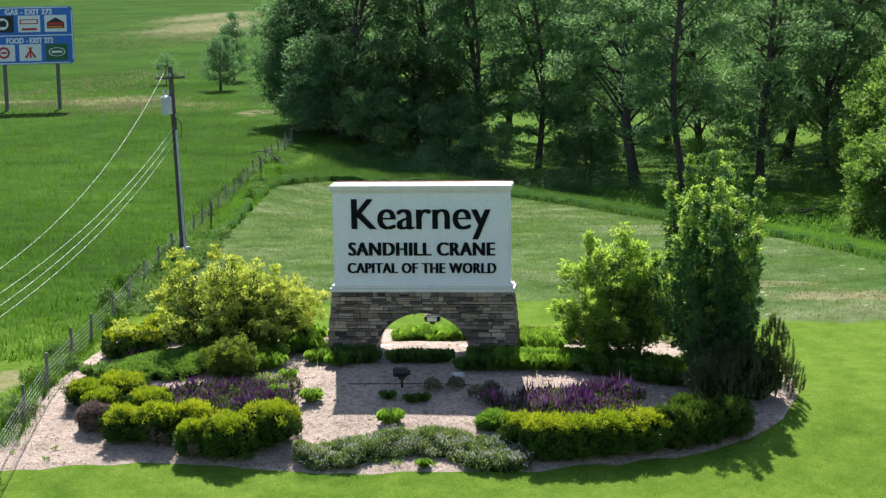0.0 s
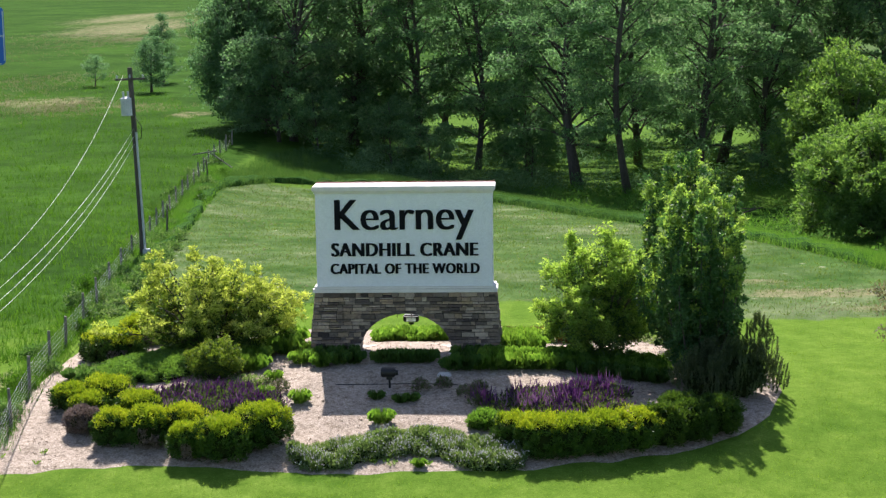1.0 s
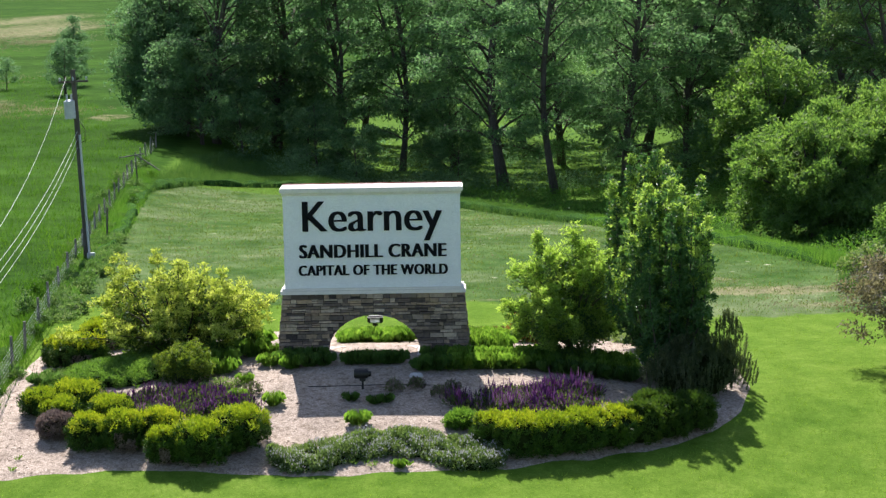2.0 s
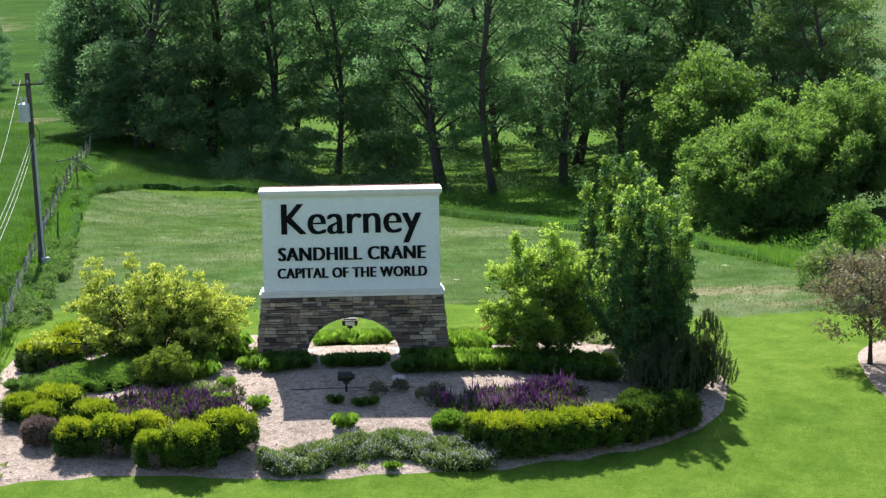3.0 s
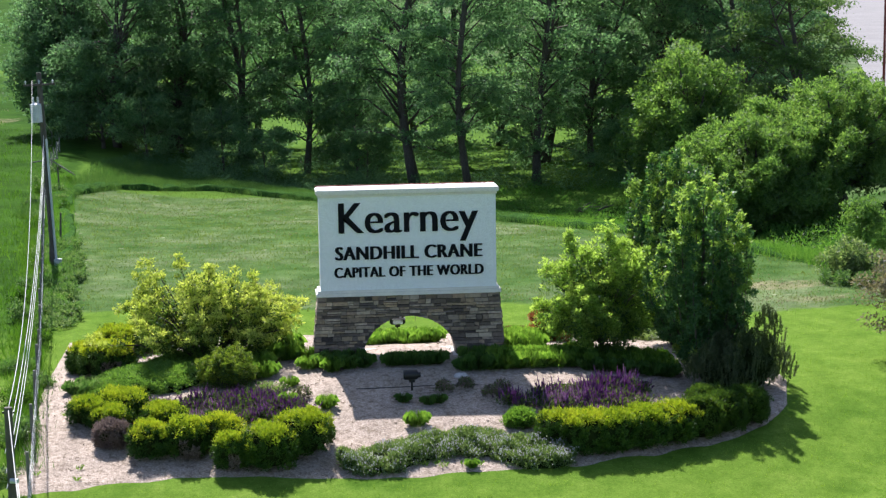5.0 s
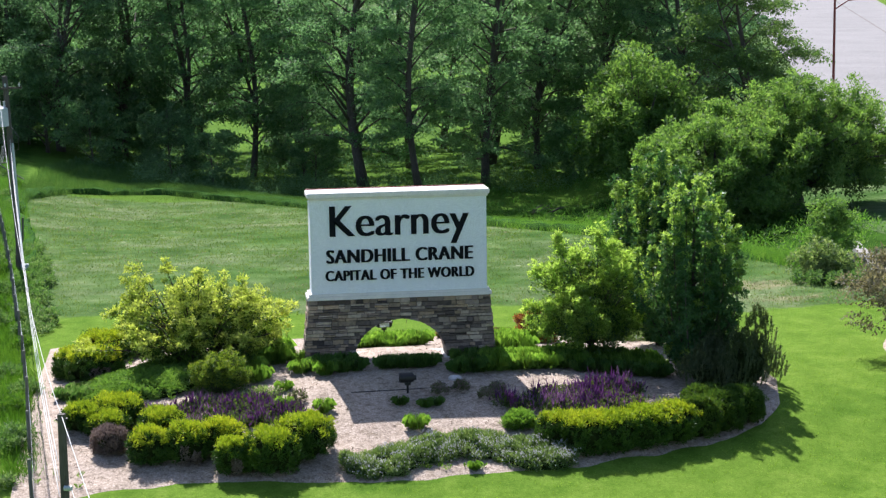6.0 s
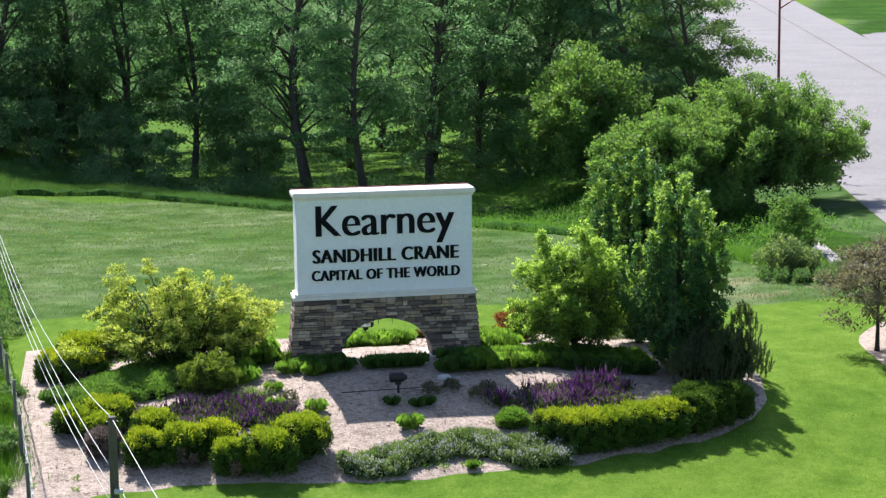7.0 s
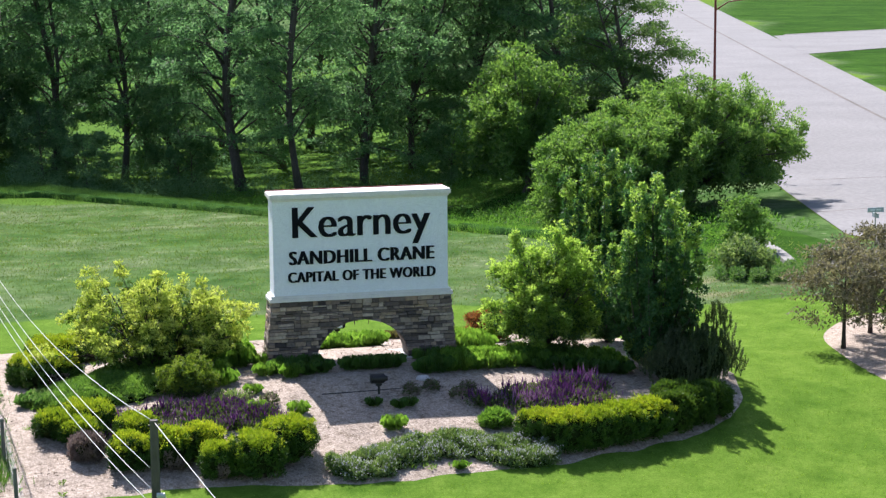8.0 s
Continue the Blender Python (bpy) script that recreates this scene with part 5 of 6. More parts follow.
def spot_lamp(x, y, post):
    """A can-shaped floodlight lying across its short post."""
    ob = thing("floodlight", at_ground(x, y), "black can-shaped floodlight on a short post aimed at the sign", "lamp", "floodlights")
    part("post", rod(bmesh.new(), (0.02, 0, -0.1), (0.02, 0, post), 0.04), BLACKMETAL, ob)
    part("bracket", box(bmesh.new(), (-0.08, -0.06, post - 0.05), (0.12, 0.06, post + 0.06), 0.012), BLACKMETAL, ob)
    z = post + 0.20
    bm = rod(bmesh.new(), (-0.26, 0, z), (0.22, 0, z), 0.165, None, 24)
    bmesh.ops.bevel(bm, geom=[e for e in bm.edges if abs(e.verts[0].co.x - e.verts[1].co.x) < 1e-4], offset=0.03, segments=2, affect="EDGES")
    part("housing", bm, BLACKMETAL, ob, "black metal can")
    part("end_cap", rod(bmesh.new(), (0.2, 0, z - 0.01), (0.31, 0, z - 0.01), 0.10, 0.085, 18), BLACKMETAL, ob)
    part("visor", box(bmesh.new(), (-0.25, 0.08, z + 0.10), (0.21, 0.22, z + 0.125), 0.006), BLACKMETAL, ob)
    return ob


def floodlight(x, y, post, turn, label):
    ob = thing("floodlight", at_ground(x, y) @ pose(0, 0, 0, 0, 0, turn), label, "lamp", "floodlights")
    part("post", rod(bmesh.new(), (0, 0, -0.1), (0, 0, post), 0.035), BLACKMETAL, ob)
    bm = box(bmesh.new(), (-0.10, -0.05, post - 0.02), (0.10, 0.05, post + 0.05), 0.01)
    part("bracket", bm, BLACKMETAL, ob)
    bm = box(bmesh.new(), (-0.29, -0.15, post + 0.05), (0.29, 0.17, post + 0.36), 0.04)
    for v in bm.verts:
        if v.co.y > 0 and v.co.z < post + 0.2:
            v.co.z += 0.04
    part("housing", bm, BLACKMETAL, ob, "black metal housing")
    part("visor", box(bmesh.new(), (-0.27, 0.17, post + 0.30), (0.27, 0.27, post + 0.32), 0.005), BLACKMETAL, ob)
    part("lens", box(bmesh.new(), (-0.18, 0.165, post + 0.12), (0.18, 0.185, post + 0.28), 0.008), LENSGLASS, ob, "pale glass front")
    return ob


spot_lamp(-0.27, -3.85, 0.36)
floodlight(-0.13, 4.35, 0.64, 180, "black floodlight behind the sign with a pale glass front")

# ---- fence, poles and signs ----


def build_fence():
    fence = thing("wire_fence", Matrix(), "woven wire fence on grey posts along the meadow", "fence")
    rng = random.Random(5)
    ends = []
    posts = [(fence_x(y), y) for y in (-13.4, -9.8, -6.2, -2.9, 1.2, 4.9)]
    y = 9.6
    while y < 95:
        posts.append((fence_x(y), y))
        y += rng.uniform(3.7, 4.5)
    for i, (x, y) in enumerate(posts):
        g = height(x, y)
        tall = 1.28 + rng.uniform(-0.06, 0.08)
        tilt = Vector((rng.uniform(-0.04, 0.04), rng.uniform(-0.03, 0.03), 0))
        bm = rod(bmesh.new(), (x, y, g - 0.3), Vector((x, y, g + tall)) + tilt, 0.062, 0.055, 8)
        part("post", bm, POSTWOOD, fence)
        ends.append(Vector((x, y, g)))
    for k in range(7):
        z = 0.12 + 0.155 * k
        wire = Wood()
        wire.limb([p + Vector((0.06, 0, z)) for p in ends], [0.0035] * len(ends), 4)
        hang("wire", wire.mesh("wire"), GALV, fence)
    stay = Wood()
    y = -13.5
    while y < 45:
        x = fence_x(y) + 0.06
        g = height(x, y)
        stay.limb([(x, y, g + 0.1), (x, y, g + 1.06)], [0.002, 0.002], 3)
        y += 0.3
    hang("wire_mesh", stay.mesh("wire_mesh"), GALV, fence)
    # the broken brace where the fence meets the wood
    x, y = fence_x(76), 76
    g = height(x, y)
    part("brace", rod(bmesh.new(), (x + 0.1, y, g + 1.2), (x + 2.0, y - 1.0, g + 0.1), 0.05), POSTWOOD, fence, "fallen wooden brace")
    part("brace", rod(bmesh.new(), (x - 1.2, y, g + 1.0), (x + 0.7, y, g + 1.3), 0.05), POSTWOOD, fence)
    return fence


build_fence()
for y in (27.5, 36.0, 66.0):
    x = fence_x(y) + 0.9
    bm = rod(bmesh.new(), (0, 0, -0.3), (0.1 if y < 60 else -0.1, 0, 1.9), 0.10 if y < 30 else 0.05, None, 8)
    ob = part("fence_stake", bm, POLEWOOD, None)
    ob.matrix_world = at_ground(x - (0.5 if y < 30 else 0), y)
    tagged(ob, "dark wooden stake standing beside the wire fence", "post", "stakes")


def utility_pole(x, y, top, r, label, tank=True):
    h = top - height(x, y)
    ob = thing("utility_pole", at_ground(x, y) @ pose(0, 0, 0, 0, -2.0 if tank else 0.0, 0), label, "pole", "utility poles")
    part("mast", rod(bmesh.new(), (0, 0, -0.5), (0, 0, h), r, r * 0.72, 12), POLEWOOD, ob)
    if tank:
        bm = box(bmesh.new(), (-0.75, -0.17, h - 0.62), (0.75, -0.07, h - 0.52), 0.01)
        part("crossarm", bm, POLEWOOD, ob, "short wooden crossarm")
        for px in (-0.65, 0.0, 0.65):
            bm = rod(bmesh.new(), (px, -0.12, h - 0.52), (px, -0.12, h - 0.34), 0.03)
            rod(bm, (px, -0.12, h - 0.44), (px, -0.12, h - 0.40), 0.06)
            part("insulator", bm, GREYCAN, ob)
        bm = rod(bmesh.new(), (-0.22, -0.38, h - 2.35), (-0.22, -0.38, h - 1.5), 0.27, None, 18)
        rod(bm, (-0.22, -0.38, h - 1.5), (-0.22, -0.38, h - 1.42), 0.27, 0.14, 18)
        rod(bm, (-0.32, -0.40, h - 1.42), (-0.32, -0.40, h - 1.15), 0.05)
        rod(bm, (-0.10, -0.36, h - 1.42), (-0.10, -0.36, h - 1.15), 0.05)
        part("transformer", bm, GREYCAN, ob, "pale grey transformer can")
        part("conduit", rod(bmesh.new(), (0.12, -0.16, 0), (0.12, -0.16, h - 3.2), 0.06), GREYCAN, ob, "grey steel conduit")
        loop = Wood()
        loop.limb([(0.1, -0.2, h - 2.4), (0.42, -0.25, h - 2.9), (0.38, -0.25, h - 3.5), (0.12, -0.16, h - 3.6)], [0.02] * 4, 5)
        hang("drip_loop", loop.mesh("drip_loop"), BLACKMETAL, ob)
        part("meter_box", box(bmesh.new(), (0.02, -0.35, 0.1), (0.4, -0.1, 0.55), 0.02), GREYCAN, ob)
    else:
        part("cap_bolt", rod(bmesh.new(), (-0.11, 0.0, h - 0.10), (0.11, 0.0, h - 0.10), 0.02), BLACKMETAL, ob)
        bm = rod(bmesh.new(), (0.0, -0.16, h - 1.35), (0.14, -0.2, h - 1.35), 0.05)
        part("insulator", bm, GREYCAN, ob)
    return ob


FAR_POLE, NEAR_POLE = (-15.33, 27.15, 8.45), (-9.67, -29.78, 5.62)
utility_pole(*FAR_POLE, 0.17, "tall wooden utility pole with a grey transformer by the fence")
utility_pole(*NEAR_POLE, 0.105, "weathered wooden utility pole carrying four cables", False)


def cable(a, b, sag, r, name="overhead_cable", label="pale overhead cable strung between the utility poles"):
    a, b = Vector(a), Vector(b)
    pts = []
    for i in range(25):
        f = i / 24
        p = a.lerp(b, f)
        p.z -= 4 * sag * f * (1 - f)
        pts.append(p)
    ob = hang(name, Wood().limb(pts, [r] * len(pts), 5).mesh(name), CABLE, None)
    tagged(ob, label, "cable", "overhead cables")


fx, fy, fz = FAR_POLE
nx, ny, nz = NEAR_POLE
cable((fx - 0.65, fy - 0.12, fz - 0.36), (nx, ny, nz - 0.03), 2.35, 0.0085)
for low, drop in ((3.03, 0.87), (3.40, 1.25), (3.80, 1.55)):
    cable((fx - 0.22, fy - 0.15, fz - low), (nx - 0.1, ny, nz - drop), 1.45, 0.0085)
cable((nx, ny, nz - 0.03), (nx + 6.5, ny - 40, nz - 0.4), 0.9, 0.0085)
cable((nx + 0.1, ny, nz - 1.35), (nx + 6.6, ny - 40, nz - 1.7), 0.9, 0.0085)
utility_pole(nx + 6.5, ny - 40, nz - 0.2, 0.105, "weathered wooden utility pole carrying two cables", False)


def rounded(x0, z0, x1, z1, r):
    """The outline of a rectangle with round corners."""
    pts = []
    for cx, cz, a0 in ((x1 - r, z0 + r, -90), (x1 - r, z1 - r, 0), (x0 + r, z1 - r, 90), (x0 + r, z0 + r, 180)):
        pts += [(cx + r * math.cos(radians(a0 + 15 * k)), cz + r * math.sin(radians(a0 + 15 * k))) for k in range(7)]
    return pts


def service_sign():
    """The blue roadside board with six small panels on two posts."""
    x0, y0 = -56.6, 127.7
    ob = thing("service_sign", at_ground(x0, y0) @ pose(0, 0, 0, 0, 0, 14), "blue highway service sign with six logo panels on two posts", "road sign")
    z0, z1, w = 4.9, 10.95, 4.55
    for px in (-2.75, 2.75):
        part("post", box(bmesh.new(), (px - 0.2, 0.0, -0.4), (px + 0.2, 0.35, z1 - 0.6), 0.02), POSTWOOD, ob, "grey steel post")
    part("board", prism(rounded(-w, z0, w, z1, 0.5), -0.12, 0.0), SIGNBLUE, ob, "blue reflective board with rounded corners")
    e = 0.10
    for lo, hi in (((-w + 0.45, z0 + 0.06), (w - 0.45, z0 + 0.06 + e)), ((-w + 0.45, z1 - 0.06 - e), (w - 0.45, z1 - 0.06)), ((-w, (z0 + z1) / 2 - 0.05), (w, (z0 + z1) / 2 + 0.05)), ((-w + 0.06, z0 + 0.45), (-w + 0.06 + e, z1 - 0.45)), ((w - 0.06 - e, z0 + 0.45), (w - 0.06, z1 - 0.45))):
        part("border", box(bmesh.new(), (lo[0], -0.135, lo[1]), (hi[0], -0.122, hi[1])), SIGNWHITE, ob)
    for body, z in (("GAS - EXIT 272", z1 - 0.82), ("FOOD - EXIT 272", (z0 + z1) / 2 - 0.80)):
        lab = hang("lettering", text_mesh(body, 4.9, 0.56, 0.02, 0.02, 0.03), SIGNWHITE, ob, "white lettering")
        lab.location = (0, -0.13, z)
    tints = ((SIGNBLACK, SIGNWHITE), (SIGNWHITE, SIGNRED), (SIGNWHITE, SIGNBLACK), (SIGNWHITE, SIGNRED), (SIGNWHITE, SIGNRED), (SIGNGREEN, SIGNWHITE))
    for n, (back, mark) in enumerate(tints):
        cx = (n % 3 - 1) * 2.75
        lo = z0 + 0.35 if n > 2 else (z0 + z1) / 2 + 0.35
        panel = part("logo_panel", box(bmesh.new(), (cx - 1.15, -0.15, lo), (cx + 1.15, -0.122, lo + 1.75), 0.01), back, ob, "small square logo panel")
        bm = bmesh.new()
        if n in (0, 3, 5):
            bmesh.ops.create_cone(bm, cap_ends=True, segments=28, radius1=0.62, radius2=0.62, depth=0.02, matrix=Matrix.Translation((cx, -0.162, lo + 0.9)) @ pose(0, 0, 0, 90) @ Matrix.Diagonal((1.0 if n != 5 else 1.4, 1.0 if n != 5 else 0.75, 1, 1)))
        elif n == 1:
            box(bm, (cx - 0.95, -0.172, lo + 0.85), (cx + 0.95, -0.152, lo + 1.35), 0.008)
            box(bm, (cx - 0.8, -0.172, lo + 0.2), (cx + 0.8, -0.152, lo + 0.42), 0.006)
        elif n == 2:
            pts = [(-0.9, 0.35), (0.9, 0.35), (0.9, 1.0), (0, 1.5), (-0.9, 1.0)]
            bm.free()
            bm = prism([(cx + a, lo + b) for a, b in pts], -0.172, -0.152)
        else:
            for k in range(3):
                rod(bm, (cx - 0.5 + 0.5 * k, -0.16, lo + 0.35), (cx + 0.2 - 0.2 * k, -0.16, lo + 1.45), 0.12, 0.05, 6)
        part("emblem", bm, mark, panel)
        if n == 0:
            part("emblem", prism([(cx + a, lo + b) for a, b in ((-0.36, 0.62), (0.36, 0.62), (0.42, 1.0), (0.3, 1.25), (-0.3, 1.25), (-0.42, 1.0))], -0.182, -0.173), SIGNBLACK, panel)
        elif n == 1:
            part("emblem", box(bmesh.new(), (cx - 0.82, -0.182, lo + 0.95), (cx + 0.82, -0.173, lo + 1.25), 0.003), SIGNWHITE, panel)
        elif n == 2:
            part("emblem", box(bmesh.new(), (cx - 0.8, -0.182, lo + 0.72), (cx + 0.8, -0.173, lo + 0.98), 0.003), SIGNRED, panel)
            part("emblem", box(bmesh.new(), (cx - 0.8, -0.182, lo + 0.42), (cx + 0.8, -0.173, lo + 0.62), 0.003), SIGNORANGE, panel)
        elif n == 3:
            bm = bmesh.new()
            bmesh.ops.create_cone(bm, cap_ends=True, segments=24, radius1=0.4, radius2=0.4, depth=0.009, matrix=Matrix.Translation((cx, -0.178, lo + 0.9)) @ pose(0, 0, 0, 90))
            part("emblem", bm, SIGNWHITE, panel)
            part("emblem", box(bmesh.new(), (cx - 0.3, -0.192, lo + 0.8), (cx + 0.3, -0.184, lo + 1.0), 0.003), SIGNRED, panel)
        elif n == 5:
            bm = bmesh.new()
            bmesh.ops.create_cone(bm, cap_ends=True, segments=24, radius1=0.55, radius2=0.55, depth=0.009, matrix=Matrix.Translation((cx, -0.178, lo + 0.9)) @ pose(0, 0, 0, 90) @ Matrix.Diagonal((1.4, 0.75, 1, 1)))
            part("emblem", bm, SIGNGREEN, panel)
            part("emblem", box(bmesh.new(), (cx - 0.55, -0.192, lo + 0.8), (cx + 0.55, -0.184, lo + 1.02), 0.003), SIGNWHITE, panel)


service_sign()


def street_lamp(x, y, top):
    ob = thing("street_lamp", at_ground(x, y), "tall dark red street lamp with a curved arm beside the road", "street lamp")
    h = top - height(x, y)
    part("base", rod(bmesh.new(), (0, 0, -0.2), (0, 0, 0.7), 0.26, 0.2, 14), CONCRETE, ob)
    part("mast", rod(bmesh.new(), (0, 0, 0.7), (0, 0, h), 0.12, 0.08, 12), RUSTPOLE, ob)
    arm = Wood()
    arm.limb([(0, 0, h - 0.8), (0.9, -0.2, h - 0.2), (2.4, -0.5, h)], [0.05, 0.045, 0.04], 7)
    hang("arm", arm.mesh("arm"), RUSTPOLE, ob)
    part("lamp_head", box(bmesh.new(), (2.2, -0.7, h - 0.08), (3.0, -0.35, h + 0.08), 0.04), RUSTPOLE, ob)


street_lamp(38.3, 62.5, 10.6)


def name_plate_post(x, y):
    ob = thing("street_sign", at_ground(x, y, -0.4), "small pale street sign on a thin steel post", "road sign")
    part("post", rod(bmesh.new(), (0, 0, -0.3), (0, 0, 2.6), 0.035), GALV, ob)
    part("plate", box(bmesh.new(), (-0.44, -0.02, 2.42), (0.44, 0.02, 2.66), 0.008), GREYCAN, ob, "pale grey name plate")
    part("plate", box(bmesh.new(), (-0.02, -0.34, 2.16), (0.02, 0.34, 2.38), 0.008), GREYCAN, ob, "pale grey name plate set crosswise")
    part("bar", box(bmesh.new(), (-0.3, -0.026, 2.51), (0.3, -0.0215, 2.57)), SIGNWHITE, ob)


name_plate_post(30.4, 21.5)


def headwall():
    a, b = Vector((27.2, 28.4, 0)), Vector((24.7, 18.9, 0))
    bm = bmesh.new()
    n = 12
    for i in range(n):
        p, q = a.lerp(b, i / n), a.lerp(b, (i + 0.97) / n)
        g = height(p.x, p.y)
        r = bmesh.ops.create_cube(bm, size=1)
        d = (q - p)
        m = Matrix.Translation(((p + q) / 2).xy.to_3d() + Vector((0, 0, g - 0.15))) @ d.to_track_quat("X", "Z").to_matrix().to_4x4() @ Matrix.Diagonal((d.length, 0.55, 0.75, 1))
        bmesh.ops.transform(bm, matrix=m, verts=r["verts"])
    ob = part("culvert_headwall", bm, OLDCONCRETE, None)
    tagged(ob, "low pale concrete culvert headwall in the grass", "wall")


headwall()

# ---- trees ----
make_tree("crabapple_tree", "small crabapple with bronze-grey leaves on pink gravel", 300, 3.9, 0.09, 0.3, 2.0, 150, 60, 0.13, LEAF_CRAB, BARKDARK, 0.0, "crabapples", 10, 0.5, 0.7, 0.5, at=at_ground(18.6, 0.6))
make_tree("crabapple_tree", "small crabapple with bronze-grey leaves further back", 301, 4.1, 0.09, 0.3, 2.0, 150, 60, 0.13, LEAF_CRAB, BARKDARK, 0.0, "crabapples", 10, 0.5, 0.7, 0.5, at=at_ground(20.9, 3.0))
make_tree("crabapple_tree", "small crabapple with bronze-grey leaves near the lawn", 302, 3.4, 0.08, 0.25, 1.8, 130, 60, 0.13, LEAF_CRAB, BARKDARK, 0.0, "crabapples", 10, 0.5, 0.7, 0.5, at=at_ground(20.2, -3.5))
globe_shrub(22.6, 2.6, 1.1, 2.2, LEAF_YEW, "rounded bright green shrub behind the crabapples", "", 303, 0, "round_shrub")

OAK_LABEL = "tall leafy wood tree with a grey-brown trunk"
# height, bare share of the trunk, crown radius, trunk radius, lean, limbs, leaves to a spray, leaf length, leaf
KINDS = ((28, 0.11, 6.8, 0.44, 0.0, 60, 44, 0.25, LEAF_WOOD), (27, 0.07, 6.4, 0.34, 0.02, 60, 44, 0.25, LEAF_WOOD), (27, 0.17, 5.2, 0.30, -0.055, 46, 42, 0.25, LEAF_WOOD),
         (24, 0.03, 6.8, 0.34, 0.02, 62, 46, 0.25, LEAF_WOOD_DARK), (27, 0.09, 6.0, 0.28, 0.035, 56, 42, 0.25, LEAF_WOOD), (24, 0.02, 7.0, 0.34, 0.0, 36, 24, 0.46, LEAF_WOOD_DARK))
# x, y, kind, turn
PLACES = ((7.3, 87.5, 0, 0), (11.2, 81.7, 2, 0), (17.2, 86.2, 1, 140), (-1.4, 99.5, 4, 60), (-7.2, 102.9, 1, 20), (-13.5, 106.5, 0, 200), (-18.0, 101.5, 3, 0), 
          (23.5, 96.0, 4, 250), (28.5, 93.0, 0, 300), (36.0, 88.0, 4, 120), (13.0, 103.0, 1, 300), (20.5, 104.0, 0, 210), (33.5, 97.0, 1, 10), (42.0, 106.0, 0, 90), (3.5, 105.0, 4, 170),
          (-19.5, 124.0, 5, 20), (-13.0, 121.0, 5, 200), (-6.0, 125.0, 5, 310), (2.5, 121.0, 5, 80), (10.5, 126.0, 5, 130), (18.5, 121.0, 5, 260), (26.5, 118.0, 5, 30),
          (34.5, 113.0, 5, 170), (43.0, 118.0, 5, 350), (50.0, 128.0, 5, 60))
first = {}
for x, y, k, turn in PLACES:
    tall, clear, rad, trunk_r, lean, limbs, per, leaf_len, leaf = KINDS[k]
    m = at_ground(x, y) @ pose(0, 0, 0, 0, 0, turn)
    if k not in first:
        first[k] = lacy_tree("wood_tree", OAK_LABEL if k < 5 else "dense dark-green tree deep in the wood", 310 + k, tall, trunk_r, clear, rad, limbs, per, leaf_len, leaf, BARK, lean, "wood trees", m)
    else:
        copy_thing(first[k], m)

spin = random.Random(9)
under = None
for x, y, k in ((-15, 95, 1.0), (-5, 91, 0.9), (3.5, 91, 0.8), (24.5, 86, 0.9), (-21, 104, 1.2), (29, 86, 1.0), (-10, 102, 1.1), (-22.5, 106, 0.9)):
    m = at_ground(x, y) @ pose(0, 0, 0, 0, 0, spin.uniform(0, 360))
    if under is None:
        under = make_tree("understory_tree", "small leafy tree between the taller trunks", 320, 5.6, 0.10, 0.06, 2.6, 120, 42, 0.26, LEAF_WOOD, BARK, 0.03, "understory trees", 14, 0.5, 0.85, 0.7, at=m, shape="lobed", bend=0.08)
    else:
        copy_thing(under, m @ Matrix.Diagonal((1, 1, 1, 1))).scale = (k, k, k * 0.95)

tufted("wood_tree", "broad dense dark-green tree at the end of the wood", -22.9, 108.6, 5.3, 5.2, 0.9, 15.8, 150, 12, 30, 0.27, 0.62, LEAF_WOOD_DARK, LEAF_WOOD_DARK, 329, 0.36, "wood trees", "tree", 1, 2.2, 0.5, 0.35, None, 0.42, 0.75)
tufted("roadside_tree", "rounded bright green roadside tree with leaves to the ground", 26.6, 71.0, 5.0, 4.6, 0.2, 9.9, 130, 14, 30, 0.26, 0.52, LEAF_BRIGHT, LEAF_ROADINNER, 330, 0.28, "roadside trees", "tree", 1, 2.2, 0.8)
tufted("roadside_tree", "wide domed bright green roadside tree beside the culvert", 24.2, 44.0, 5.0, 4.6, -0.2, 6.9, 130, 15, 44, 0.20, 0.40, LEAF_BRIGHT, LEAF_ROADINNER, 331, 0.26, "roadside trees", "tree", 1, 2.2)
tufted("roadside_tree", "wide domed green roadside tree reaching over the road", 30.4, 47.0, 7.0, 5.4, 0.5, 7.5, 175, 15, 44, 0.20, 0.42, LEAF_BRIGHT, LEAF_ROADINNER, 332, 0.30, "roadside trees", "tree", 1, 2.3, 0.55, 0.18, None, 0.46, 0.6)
lacy_tree("roadside_tree", "tall green tree behind the domed roadside trees", 333, 15.0, 0.34, 0.10, 6.0, 46, 52, 0.22, LEAF_ROADINNER, BARK, 0.0, "roadside trees", at_ground(35.0, 74.0))
make_tree("roadside_tree", "small bright green tree by the culvert", 334, 2.9, 0.07, 0.08, 1.25, 110, 60, 0.14, LEAF_BRIGHT, BARK, 0.0, "roadside trees", 9, 0.5, 0.7, 0.45, at=at_ground(24.2, 23.3))
make_tree("meadow_tree", "young green tree standing alone in the meadow", 335, 6.4, 0.16, 0.12, 2.2, 120, 50, 0.22, LEAF_WOOD_DARK, BARK, 0.0, "meadow trees", 10, 0.5, 0.7, 0.8, at=at_ground(-42.5, 155))
make_tree("meadow_tree", "young green tree further off in the meadow", 336, 8.5, 0.16, 0.1, 2.0, 130, 50, 0.22, LEAF_WOOD_DARK, BARK, 0.0, "meadow trees", 10, 0.5, 0.7, 0.8, at=at_ground(-44.6, 172))
